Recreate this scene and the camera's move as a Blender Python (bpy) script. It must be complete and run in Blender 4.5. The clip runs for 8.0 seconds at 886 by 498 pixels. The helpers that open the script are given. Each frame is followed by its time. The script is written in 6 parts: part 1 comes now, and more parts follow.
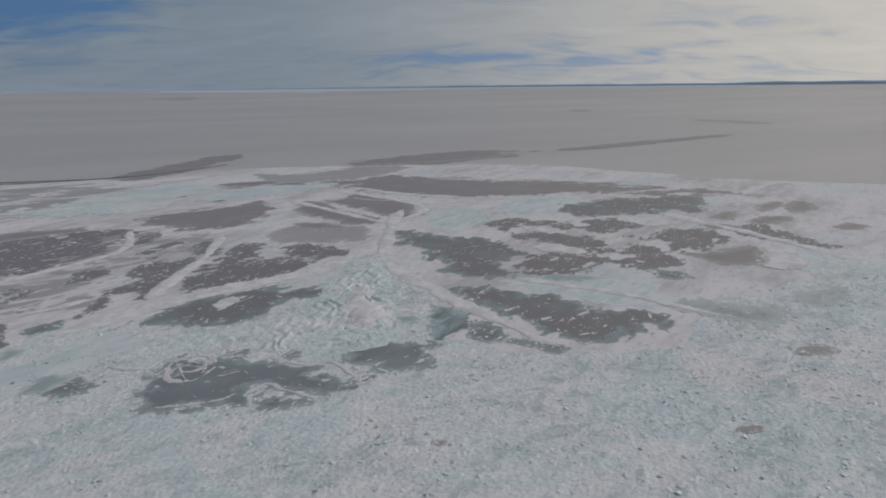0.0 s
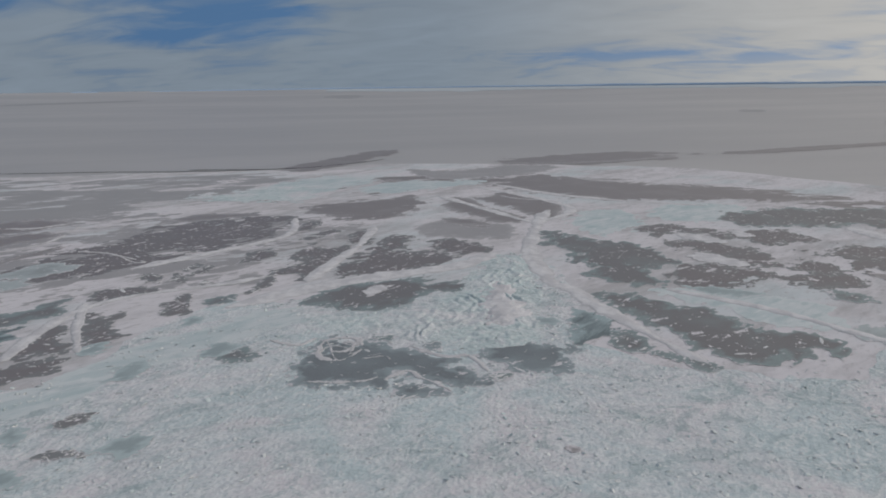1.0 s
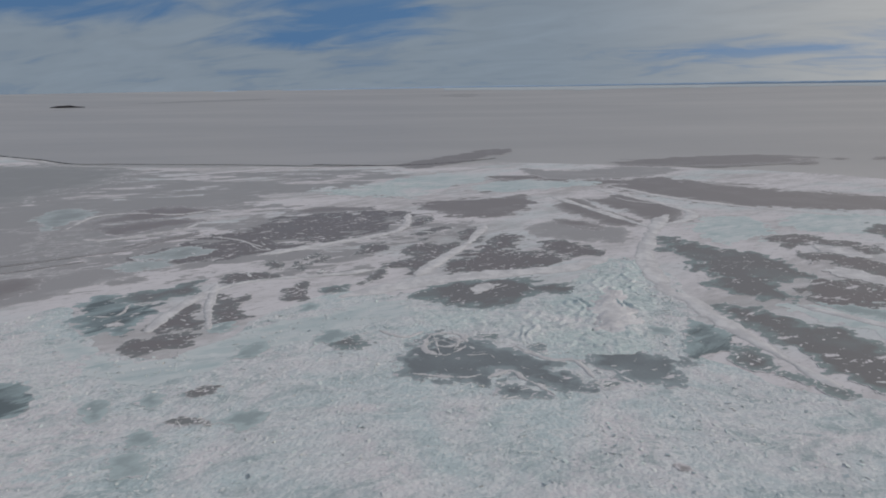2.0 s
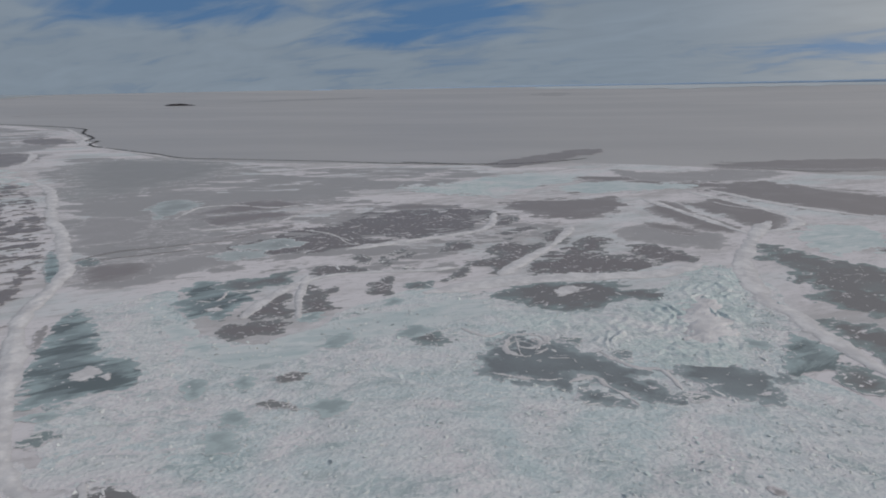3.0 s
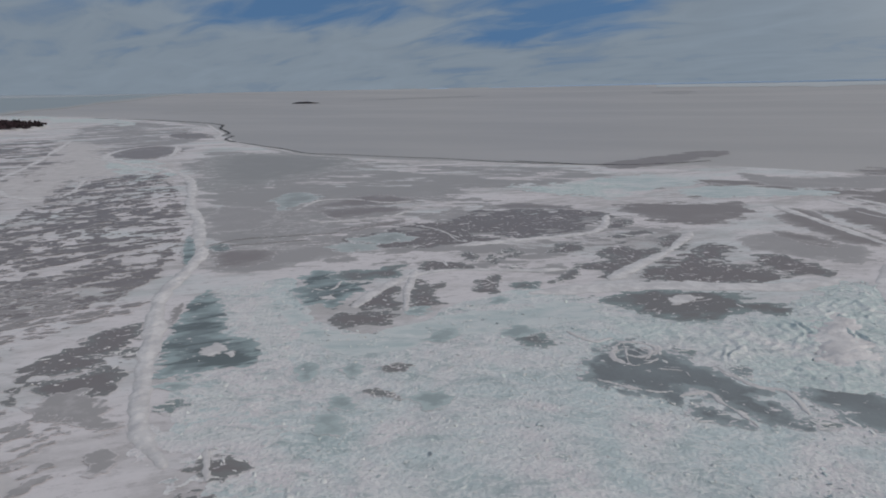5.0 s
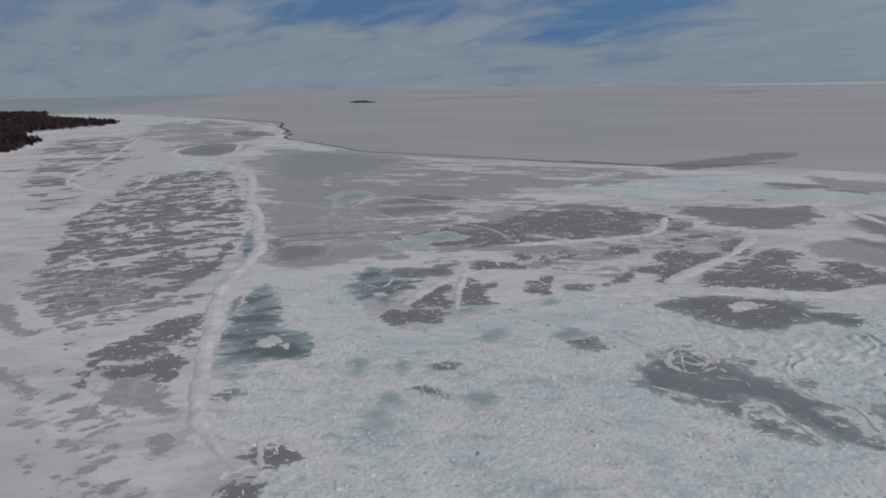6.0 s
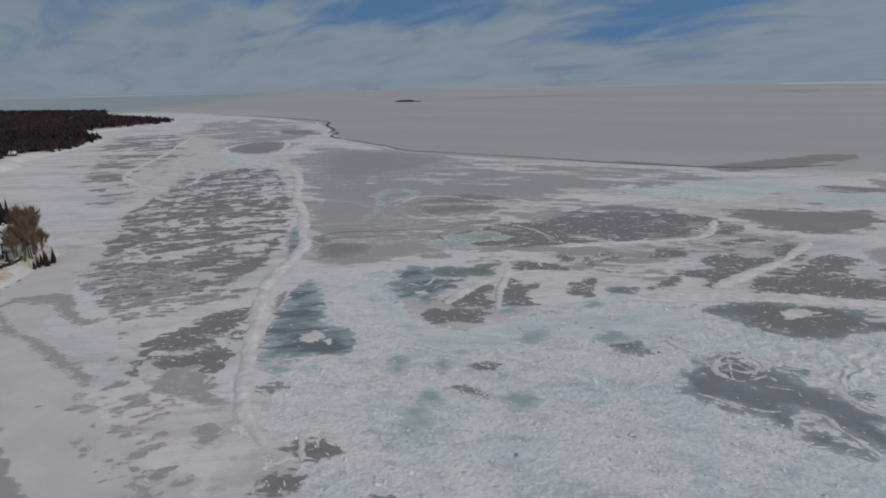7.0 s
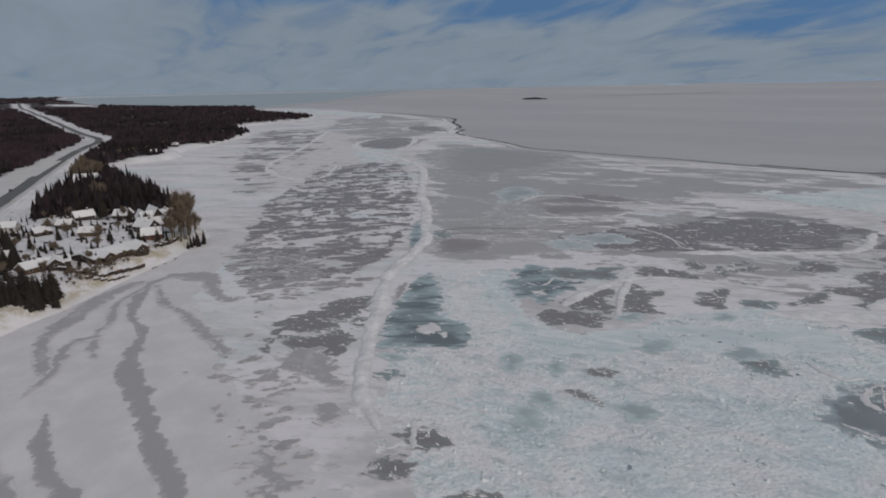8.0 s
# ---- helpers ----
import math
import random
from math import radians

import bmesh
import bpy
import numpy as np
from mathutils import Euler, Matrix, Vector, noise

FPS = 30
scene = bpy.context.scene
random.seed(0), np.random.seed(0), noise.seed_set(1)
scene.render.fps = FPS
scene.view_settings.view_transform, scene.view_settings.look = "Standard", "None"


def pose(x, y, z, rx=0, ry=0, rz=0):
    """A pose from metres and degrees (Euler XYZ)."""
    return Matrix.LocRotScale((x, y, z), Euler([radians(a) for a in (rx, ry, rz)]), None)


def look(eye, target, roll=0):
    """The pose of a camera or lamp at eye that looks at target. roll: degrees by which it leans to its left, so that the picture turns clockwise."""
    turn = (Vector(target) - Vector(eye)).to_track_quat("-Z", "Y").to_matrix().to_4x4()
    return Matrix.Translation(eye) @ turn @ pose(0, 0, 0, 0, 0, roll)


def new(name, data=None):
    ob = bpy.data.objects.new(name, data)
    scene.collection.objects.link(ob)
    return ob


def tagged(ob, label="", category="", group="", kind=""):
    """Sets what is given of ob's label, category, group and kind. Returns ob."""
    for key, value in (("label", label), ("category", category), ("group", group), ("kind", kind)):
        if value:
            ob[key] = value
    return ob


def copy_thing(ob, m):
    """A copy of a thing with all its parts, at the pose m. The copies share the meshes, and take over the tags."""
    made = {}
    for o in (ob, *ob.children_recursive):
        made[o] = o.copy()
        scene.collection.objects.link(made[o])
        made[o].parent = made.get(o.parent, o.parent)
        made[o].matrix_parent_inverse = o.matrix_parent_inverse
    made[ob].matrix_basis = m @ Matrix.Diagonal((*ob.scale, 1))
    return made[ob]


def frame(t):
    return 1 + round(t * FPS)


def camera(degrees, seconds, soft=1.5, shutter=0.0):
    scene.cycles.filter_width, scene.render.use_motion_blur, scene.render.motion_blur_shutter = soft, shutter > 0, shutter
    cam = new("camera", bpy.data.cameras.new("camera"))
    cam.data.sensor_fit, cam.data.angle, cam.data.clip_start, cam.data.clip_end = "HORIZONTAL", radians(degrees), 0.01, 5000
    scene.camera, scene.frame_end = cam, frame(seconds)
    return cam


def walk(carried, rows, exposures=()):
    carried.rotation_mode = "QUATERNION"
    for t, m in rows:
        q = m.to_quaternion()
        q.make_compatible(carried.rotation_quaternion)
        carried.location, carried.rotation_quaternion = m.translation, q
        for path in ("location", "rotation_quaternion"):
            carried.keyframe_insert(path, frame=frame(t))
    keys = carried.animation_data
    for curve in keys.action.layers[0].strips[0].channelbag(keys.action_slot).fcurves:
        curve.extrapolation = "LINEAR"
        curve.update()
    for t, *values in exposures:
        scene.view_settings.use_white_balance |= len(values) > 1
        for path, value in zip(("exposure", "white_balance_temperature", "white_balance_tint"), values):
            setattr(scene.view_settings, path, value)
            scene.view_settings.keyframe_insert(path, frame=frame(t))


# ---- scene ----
# ---------------------------------------------------------------- camera: hovers and turns to its left
H = 85.0
EXPO, SKY, SUN_POWER = -0.5, 0.17, 1.5
CLOUD_AT, CLOUD_COOL, CLOUD_WARM = (0.3, 0.2, 0.0), (0.285, 0.350, 0.425), (0.84, 0.80, 0.74)
cam = camera(72.1, 8.0, soft=1.8)
TURN = [(0.0, -0.25), (0.2, 5.3), (0.3, 8.35), (0.5, 11.58), (1.0, 13.70), (1.5, 14.26), (1.7, 17.60), (1.8, 19.99), (2.0, 24.30),
        (2.2, 27.15), (2.5, 29.9), (2.8, 31.7), (3.1, 32.8), (3.3, 33.15), (3.5, 33.33), (4.0, 33.69), (4.5, 34.92), (4.7, 38.55),
        (4.8, 40.25), (5.0, 43.0), (5.2, 44.26), (6.3, 49.86), (6.5, 51.08), (7.0, 52.18), (7.5, 53.15), (7.7, 57.28),
        (7.8, 59.38), (7.9, 61.68), (8.0, 63.75)]
rows = []
for t, yaw in TURN:
    pitch = -15.12 + 0.02 * t
    roll = -0.60 - 0.12 * min(t, 4.0) - 0.05 * max(0.0, t - 4.0)
    rows.append((t, pose(0, 0, H, 90 + pitch, 0, yaw) @ pose(0, 0, 0, 0, 0, roll)))
walk(cam, rows, exposures=[(0.0, EXPO - 0.1), (2.0, EXPO), (8.0, EXPO)])

# ---------------------------------------------------------------- sky and sun
SUN_AZ, SUN_EL = -75.0, 32.0          # degrees to the left of +y, degrees above the horizon
world = bpy.data.worlds.new("world")
scene.world = world
world.use_nodes = True
wn, wl = world.node_tree.nodes, world.node_tree.links
wn.clear()


def wnode(kind, **values):
    n = wn.new(kind)
    for key, value in values.items():
        n.inputs[key].default_value = value
    return n


def wmath(op, a, b=None, c=None):
    n = wn.new("ShaderNodeMath")
    n.operation = op
    for i, v in enumerate((a, b, c)):
        if v is None:
            continue
        if isinstance(v, (int, float)):
            n.inputs[i].default_value = v
        else:
            wl.new(v, n.inputs[i])
    return n.outputs[0]


sky = wn.new("ShaderNodeTexSky")
sky.sky_type = "NISHITA"
sky.sun_disc = False
sky.sun_elevation, sky.sun_rotation = radians(SUN_EL), radians(-SUN_AZ)
sky.air_density, sky.dust_density, sky.ozone_density = 1.0, 0.8, 0.7
coord = wn.new("ShaderNodeTexCoord")
split = wn.new("ShaderNodeSeparateXYZ")
wl.new(coord.outputs["Generated"], split.inputs[0])
up = wmath("MAXIMUM", split.outputs[2], 0.0)
# a flat layer of cloud seen from below: the direction divided by its height
lift = wmath("ADD", up, 0.19)
layer = wn.new("ShaderNodeCombineXYZ")
wl.new(wmath("DIVIDE", split.outputs[0], lift), layer.inputs[0])
wl.new(wmath("DIVIDE", split.outputs[1], lift), layer.inputs[1])
turned = wn.new("ShaderNodeMapping")
turned.inputs["Rotation"].default_value = (0, 0, radians(-28))
turned.inputs["Scale"].default_value = (0.5, 0.9, 1.0)
turned.inputs["Location"].default_value = CLOUD_AT
wl.new(layer.outputs[0], turned.inputs[0])
broad = wnode("ShaderNodeTexNoise", Scale=1.0, Detail=7.0, Roughness=0.55, Distortion=0.35)
wl.new(turned.outputs[0], broad.inputs["Vector"])
wisp = wnode("ShaderNodeTexNoise", Scale=4.0, Detail=5.0, Roughness=0.52, Distortion=0.9)
wl.new(turned.outputs[0], wisp.inputs["Vector"])
mixed = wmath("ADD", wmath("MULTIPLY", broad.outputs[0], 0.56), wmath("MULTIPLY", wisp.outputs[0], 0.46))
cover = wn.new("ShaderNodeMapRange")
cover.interpolation_type = "SMOOTHSTEP"
for key, value in zip(("From Min", "From Max", "To Min", "To Max"), (0.30, 0.58, 0.0, 1.0)):
    cover.inputs[key].default_value = value

def towards(az, near, far):
    """1 in the direction of that azimuth, fading to 0 at the far angle from it."""
    d = wn.new("ShaderNodeVectorMath")
    d.operation = "DOT_PRODUCT"
    wl.new(coord.outputs["Generated"], d.inputs[0])
    d.inputs[1].default_value = (-math.sin(radians(az)), math.cos(radians(az)), 0)
    m = wn.new("ShaderNodeMapRange")
    m.interpolation_type = "SMOOTHSTEP"
    for key, value in zip(("From Min", "From Max", "To Min", "To Max"), (math.cos(radians(far)), math.cos(radians(near)), 0.0, 1.0)):
        m.inputs[key].default_value = value
    wl.new(d.outputs["Value"], m.inputs[0])
    return m.outputs[0]


def height(lo, hi):
    m = wn.new("ShaderNodeMapRange")
    m.interpolation_type = "SMOOTHSTEP"
    for key, value in zip(("From Min", "From Max", "To Min", "To Max"), (math.sin(radians(lo)), math.sin(radians(hi)), 0.0, 1.0)):
        m.inputs[key].default_value = value
    wl.new(split.outputs[2], m.inputs[0])
    return m.outputs[0]


# the cloud thins to blue away from the sun, above a low bank
gaps = wmath("MAXIMUM", wmath("MULTIPLY", towards(34, 4, 14), height(2.6, 4.8)), wmath("MULTIPLY", towards(55, 6, 16), height(3.8, 6.4)))
gaps = wmath("MAXIMUM", gaps, wmath("MULTIPLY", towards(72, 8, 18), height(5.8, 8.2)))
clearing = wmath("MULTIPLY", gaps, 0.23)
low = wmath("MULTIPLY", wmath("MULTIPLY", height(1.2, 2.2), wmath("SUBTRACT", 1.0, height(2.4, 3.4))), towards(6, 6, 34))
thin = wmath("SUBTRACT", wmath("SUBTRACT", wmath("ADD", mixed, 0.075), clearing), wmath("MULTIPLY", low, 0.025))
wl.new(thin, cover.inputs[0])
# haze closes the sky near the horizon
haze = wn.new("ShaderNodeMapRange")
haze.interpolation_type = "SMOOTHSTEP"
for key, value in zip(("From Min", "From Max", "To Min", "To Max"), (0.0, 0.075, 0.85, 0.0)):
    haze.inputs[key].default_value = value
wl.new(up, haze.inputs[0])
veil = wmath("MAXIMUM", wmath("MAXIMUM", cover.outputs[0], haze.outputs[0]), 0.06)
# towards the sun the cloud is brighter and warmer
sunward = wn.new("ShaderNodeVectorMath")
sunward.operation = "DOT_PRODUCT"
wl.new(coord.outputs["Generated"], sunward.inputs[0])
sunward.inputs[1].default_value = (-math.sin(radians(SUN_AZ)), math.cos(radians(SUN_AZ)), 0.1)
glow = wn.new("ShaderNodeMapRange")
glow.interpolation_type = "SMOOTHSTEP"
for key, value in zip(("From Min", "From Max", "To Min", "To Max"), (-0.05, 0.95, 0.0, 1.0)):
    glow.inputs[key].default_value = value
wl.new(sunward.outputs["Value"], glow.inputs[0])
tone = wn.new("ShaderNodeMix")
tone.data_type = "RGBA"
tone.inputs["A"].default_value = (*CLOUD_COOL, 1)
tone.inputs["B"].default_value = (*CLOUD_WARM, 1)
wl.new(glow.outputs[0], tone.inputs["Factor"])
raised = wn.new("ShaderNodeVectorMath")
raised.operation = "ADD"
raised.inputs[1].default_value = (0, 0, 0.9)
wl.new(coord.outputs["Generated"], raised.inputs[0])
unit = wn.new("ShaderNodeVectorMath")
unit.operation = "NORMALIZE"
wl.new(raised.outputs[0], unit.inputs[0])
wl.new(unit.outputs[0], sky.inputs[0])
dim = wn.new("ShaderNodeMix")
dim.data_type, dim.blend_type = "RGBA", "MULTIPLY"
dim.inputs["Factor"].default_value = 1.0
dim.inputs["B"].default_value = (SKY * 0.72, SKY, SKY * 1.12, 1)
wl.new(sky.outputs[0], dim.inputs["A"])
folds = wn.new("ShaderNodeMapRange")
for key, value in zip(("From Min", "From Max", "To Min", "To Max"), (0.3, 0.7, 0.90, 1.12)):
    folds.inputs[key].default_value = value
wl.new(wmath("ADD", wmath("MULTIPLY", wisp.outputs[0], 0.5), wmath("MULTIPLY", broad.outputs[0], 0.5)), folds.inputs[0])
shaded = wn.new("ShaderNodeVectorMath")
shaded.operation = "SCALE"
wl.new(tone.outputs["Result"], shaded.inputs[0])
wl.new(folds.outputs[0], shaded.inputs["Scale"])
whole = wn.new("ShaderNodeMix")
whole.data_type = "RGBA"
wl.new(veil, whole.inputs["Factor"])
wl.new(dim.outputs["Result"], whole.inputs["A"])
wl.new(shaded.outputs[0], whole.inputs["B"])
back = wnode("ShaderNodeBackground", Strength=1.0)
wl.new(whole.outputs["Result"], back.inputs["Color"])
wout = wn.new("ShaderNodeOutputWorld")
wl.new(back.outputs[0], wout.inputs["Surface"])

sun = new("sun", bpy.data.lights.new("sun", "SUN"))
sun.data.energy, sun.data.angle, sun.data.color = SUN_POWER, radians(2.0), (1.0, 0.95, 0.88)
sa, se = radians(SUN_AZ), radians(SUN_EL)
sun_dir = Vector((-math.sin(sa) * math.cos(se), math.cos(sa) * math.cos(se), math.sin(se)))
sun.matrix_world = look(sun_dir * 100, (0, 0, 0))

# ---------------------------------------------------------------- materials


class Shader:
    """A node material under construction."""

    def __init__(self, name, rough=0.7, spec=0.5):
        self.mat = bpy.data.materials.new(name)
        self.mat.use_nodes = True
        self.n, self.l = self.mat.node_tree.nodes, self.mat.node_tree.links
        self.bsdf = self.n["Principled BSDF"]
        self.bsdf.inputs["Roughness"].default_value = rough
        self.bsdf.inputs["Specular IOR Level"].default_value = spec
        self.pos = self.n.new("ShaderNodeNewGeometry").outputs["Position"]

    def spot(self, scale, turn=0.0, stretch=1.0):
        m = self.n.new("ShaderNodeMapping")
        m.vector_type = "TEXTURE"
        m.inputs["Rotation"].default_value = (0, 0, radians(turn))
        m.inputs["Scale"].default_value = (stretch / scale, 1.0 / scale, 1.0 / scale)
        self.l.new(self.pos, m.inputs[0])
        return m.outputs[0]

    def noise(self, size, detail=5.0, rough=0.6, turn=0.0, stretch=1.0, twist=0.0):
        n = self.n.new("ShaderNodeTexNoise")
        for key, value in (("Scale", 1.0), ("Detail", detail), ("Roughness", rough), ("Distortion", twist)):
            n.inputs[key].default_value = value
        self.l.new(self.spot(1.0 / size, turn, stretch), n.inputs["Vector"])
        return n.outputs[0]

    def cells(self, size, out="Distance", feature="F1"):
        n = self.n.new("ShaderNodeTexVoronoi")
        n.feature = feature
        n.inputs["Scale"].default_value = 1.0
        self.l.new(self.spot(1.0 / size), n.inputs["Vector"])
        return n.outputs[out]

    def attr(self, name):
        n = self.n.new("ShaderNodeAttribute")
        n.attribute_name = name
        return n.outputs["Fac"]

    def island(self):
        return self.n.new("ShaderNodeNewGeometry").outputs["Random Per Island"]

    def own(self):
        return self.n.new("ShaderNodeObjectInfo").outputs["Random"]

    def math(self, op, a, b=0.0):
        n = self.n.new("ShaderNodeMath")
        n.operation = op
        for i, v in enumerate((a, b)):
            if isinstance(v, (int, float)):
                n.inputs[i].default_value = v
            else:
                self.l.new(v, n.inputs[i])
        return n.outputs[0]

    def ramp(self, value, lo, hi, to_lo=0.0, to_hi=1.0):
        n = self.n.new("ShaderNodeMapRange")
        n.interpolation_type = "SMOOTHSTEP"
        for key, v in zip(("From Min", "From Max", "To Min", "To Max"), (lo, hi, to_lo, to_hi)):
            n.inputs[key].default_value = v
        self.l.new(value, n.inputs[0])
        return n.outputs[0]

    def mix(self, fac, a, b):
        n = self.n.new("ShaderNodeMix")
        n.data_type = "RGBA"
        for key, v in (("Factor", fac), ("A", a), ("B", b)):
            if isinstance(v, tuple):
                n.inputs[key].default_value = (*v, 1)
            elif isinstance(v, (int, float)):
                n.inputs[key].default_value = v
            else:
                self.l.new(v, n.inputs[key])
        return n.outputs["Result"]

    def bump(self, height, strength=0.4, distance=0.3):
        n = self.n.new("ShaderNodeBump")
        n.inputs["Strength"].default_value, n.inputs["Distance"].default_value = strength, distance
        self.l.new(height, n.inputs["Height"])
        self.l.new(n.outputs[0], self.bsdf.inputs["Normal"])

    def done(self, colour, rough=None):
        if isinstance(colour, tuple):
            self.bsdf.inputs["Base Color"].default_value = (*colour, 1)
        else:
            self.l.new(colour, self.bsdf.inputs["Base Color"])
        if rough is not None:
            self.l.new(rough, self.bsdf.inputs["Roughness"])
        return self.mat


SNOW = (0.80, 0.748, 0.776)
PALE = (0.65, 0.72, 0.742)
TEAL = (0.41, 0.50, 0.515)
GREY = (0.40, 0.375, 0.385)
DARK = (0.235, 0.202, 0.209)


def make_lake():
    s = Shader("lake_ice", 0.42, 0.5)
    tone = s.mix(s.ramp(s.noise(420, 6, 0.55, 20, 3.0), 0.38, 0.66), (0.46, 0.43, 0.43), (0.55, 0.51, 0.505))
    tone = s.mix(s.math("MULTIPLY", s.ramp(s.noise(90, 6, 0.65, 35, 4.0), 0.5, 0.75), 0.4), tone, (0.39, 0.37, 0.375))
    tone = s.mix(s.math("MULTIPLY", s.noise(6, 4), 0.25), tone, (0.62, 0.58, 0.58))
    s.bump(s.noise(5, 5), 0.15, 0.2)
    return s.done(tone)


def make_crust():
    s = Shader("wind_packed_snow", 0.7, 0.3)
    a = s.noise(40, 8, 0.66, 52, 2.6, 0.6)
    b = s.noise(6.5, 6, 0.65, 52, 2.4)
    m = s.math("ADD", s.math("MULTIPLY", a, 0.66), s.math("MULTIPLY", b, 0.34))
    tone = s.mix(s.ramp(m, 0.38, 0.56), (0.56, 0.525, 0.535), SNOW)
    tone = s.mix(s.ramp(s.noise(70, 6, 0.6, 52, 1.6), 0.46, 0.66, 0.0, 0.55), tone, PALE)
    tone = s.mix(s.ramp(s.noise(2.8, 6, 0.7, 52, 2.2), 0.52, 0.68, 0.0, 0.6), tone, (0.46, 0.425, 0.435))
    s.bump(s.math("ADD", m, s.math("MULTIPLY", s.noise(1.4, 5), 0.3)), 0.3, 0.4)
    return s.done(tone)


def make_snow(name, colour=SNOW, grit=0.25):
    s = Shader(name, 0.75, 0.25)
    tone = s.mix(s.ramp(s.noise(14, 7, 0.62), 0.35, 0.7), tuple(c * 0.86 for c in colour), colour)
    tone = s.mix(s.math("MULTIPLY", s.noise(1.1, 4), grit), tone, (0.62, 0.63, 0.66))
    s.bump(s.math("ADD", s.noise(3.5, 6), s.math("MULTIPLY", s.noise(0.6, 4), 0.25)), 0.4, 0.4)
    return s.done(tone)


def make_brash(name="brash_ice", pale=PALE, teal=TEAL, white=0.49):
    s = Shader(name, 0.6, 0.3)
    n1 = s.noise(46, 8, 0.64, 0, 1.0, 1.0)
    nb = s.noise(14, 8, 0.65, 45, 1.5, 1.0)
    n2 = s.noise(3.6, 7, 0.66, 45, 1.4, 0.4)
    n3 = s.noise(1.0, 5, 0.66)
    lumps = s.cells(1.5, "Distance")
    tone = s.mix(s.ramp(n1, white - 0.12, white + 0.12), SNOW, pale)
    tone = s.mix(s.ramp(nb, 0.48, 0.70, 0.0, 0.75), tone, teal)
    tone = s.mix(s.ramp(nb, 0.46, 0.32, 0.0, 0.75), tone, (0.85, 0.825, 0.84))
    blot, vein = s.noise(8, 7, 0.62, 45, 1.5, 1.4), s.noise(11, 6, 0.6, 50, 1.6, 1.6)
    tone = s.mix(s.ramp(blot, 0.53, 0.68, 0.0, 0.75), tone, (0.42, 0.49, 0.505))
    tone = s.mix(s.ramp(n2, 0.52, 0.70, 0.0, 0.5), tone, (0.47, 0.53, 0.54))
    tone = s.mix(s.ramp(s.math("ABSOLUTE", s.math("SUBTRACT", vein, 0.5)), 0.0, 0.035, 0.6, 0.0), tone, (0.90, 0.895, 0.90))
    tone = s.mix(s.ramp(n2, 0.46, 0.33, 0.0, 0.65), tone, (0.87, 0.855, 0.865))
    tone = s.mix(s.ramp(n3, 0.54, 0.68, 0.0, 0.55), tone, (0.41, 0.455, 0.47))
    tone = s.mix(s.ramp(lumps, 0.34, 0.12, 0.0, 0.3), tone, (0.92, 0.91, 0.915))
    relief = s.math("ADD", s.math("MULTIPLY", n2, 1.3), s.math("SUBTRACT", s.math("MULTIPLY", n3, 0.5), s.math("MULTIPLY", lumps, 0.45)))
    s.bump(relief, 0.5, 0.8)
    return s.done(tone)


def make_pool(name, deep, rim, speck=0.66, fade=2.2, rough=0.42, bands=0):
    """Bare ice: deep colour inside, a paler rim, drifted snow at the edge and in specks."""
    s = Shader(name, rough, 0.3)
    d = s.attr("depth")
    n = s.noise(9, 7, 0.66, 55, 2.0, 0.4)
    f = s.noise(2.3, 4, 0.55, 55, 1.3)
    h = s.noise(0.8, 4, 0.6)
    edge = s.math("ADD", d, s.math("MULTIPLY", s.math("SUBTRACT", n, 0.5), fade * 4.0))
    tone = s.mix(s.ramp(edge, fade * 0.2, fade * 2.4), rim, deep)
    tone = s.mix(s.ramp(s.noise(26, 5, 0.5), 0.48, 0.74, 0.0, 0.45), tone, rim)
    tone = s.mix(s.math("MULTIPLY", h, 0.25), tone, tuple(c * 1.25 for c in rim))
    if bands:
        streaks = s.noise(8, 5, 0.6, bands, 3.5, 0.5)
        tone = s.mix(s.ramp(streaks, 0.50, 0.58, 0.0, 0.75), tone, tuple(c * 0.62 for c in deep))
        tone = s.mix(s.ramp(streaks, 0.43, 0.36, 0.0, 0.6), tone, tuple(c * 1.1 for c in rim))
    drift = s.ramp(s.math("ADD", d, s.math("MULTIPLY", s.math("SUBTRACT", f, 0.5), fade * 2.0)), -fade * 0.1, fade * 0.35, 0.85, 0.0)
    patchy = s.math("SUBTRACT", s.noise(17, 4), 0.5)
    clods = s.ramp(s.math("ADD", f, s.math("MULTIPLY", patchy, 0.35)), speck - 0.02, speck + 0.03)
    isles = s.ramp(s.math("ADD", s.noise(6, 6, 0.62, 52, 2.2, 0.3), s.math("MULTIPLY", patchy, 0.3)), speck - 0.03, speck + 0.01, 0.0, 0.9)
    white = s.math("MAXIMUM", s.math("MAXIMUM", drift, clods), isles)
    tone = s.mix(white, tone, SNOW)
    s.bump(h, 0.12, 0.1)
    return s.done(tone, s.ramp(white, 0.0, 1.0, rough, 0.75))


M_LAKE, M_CRUST = make_lake(), make_crust()
M_SNOW, M_BRASH = make_snow("snow"), make_brash()


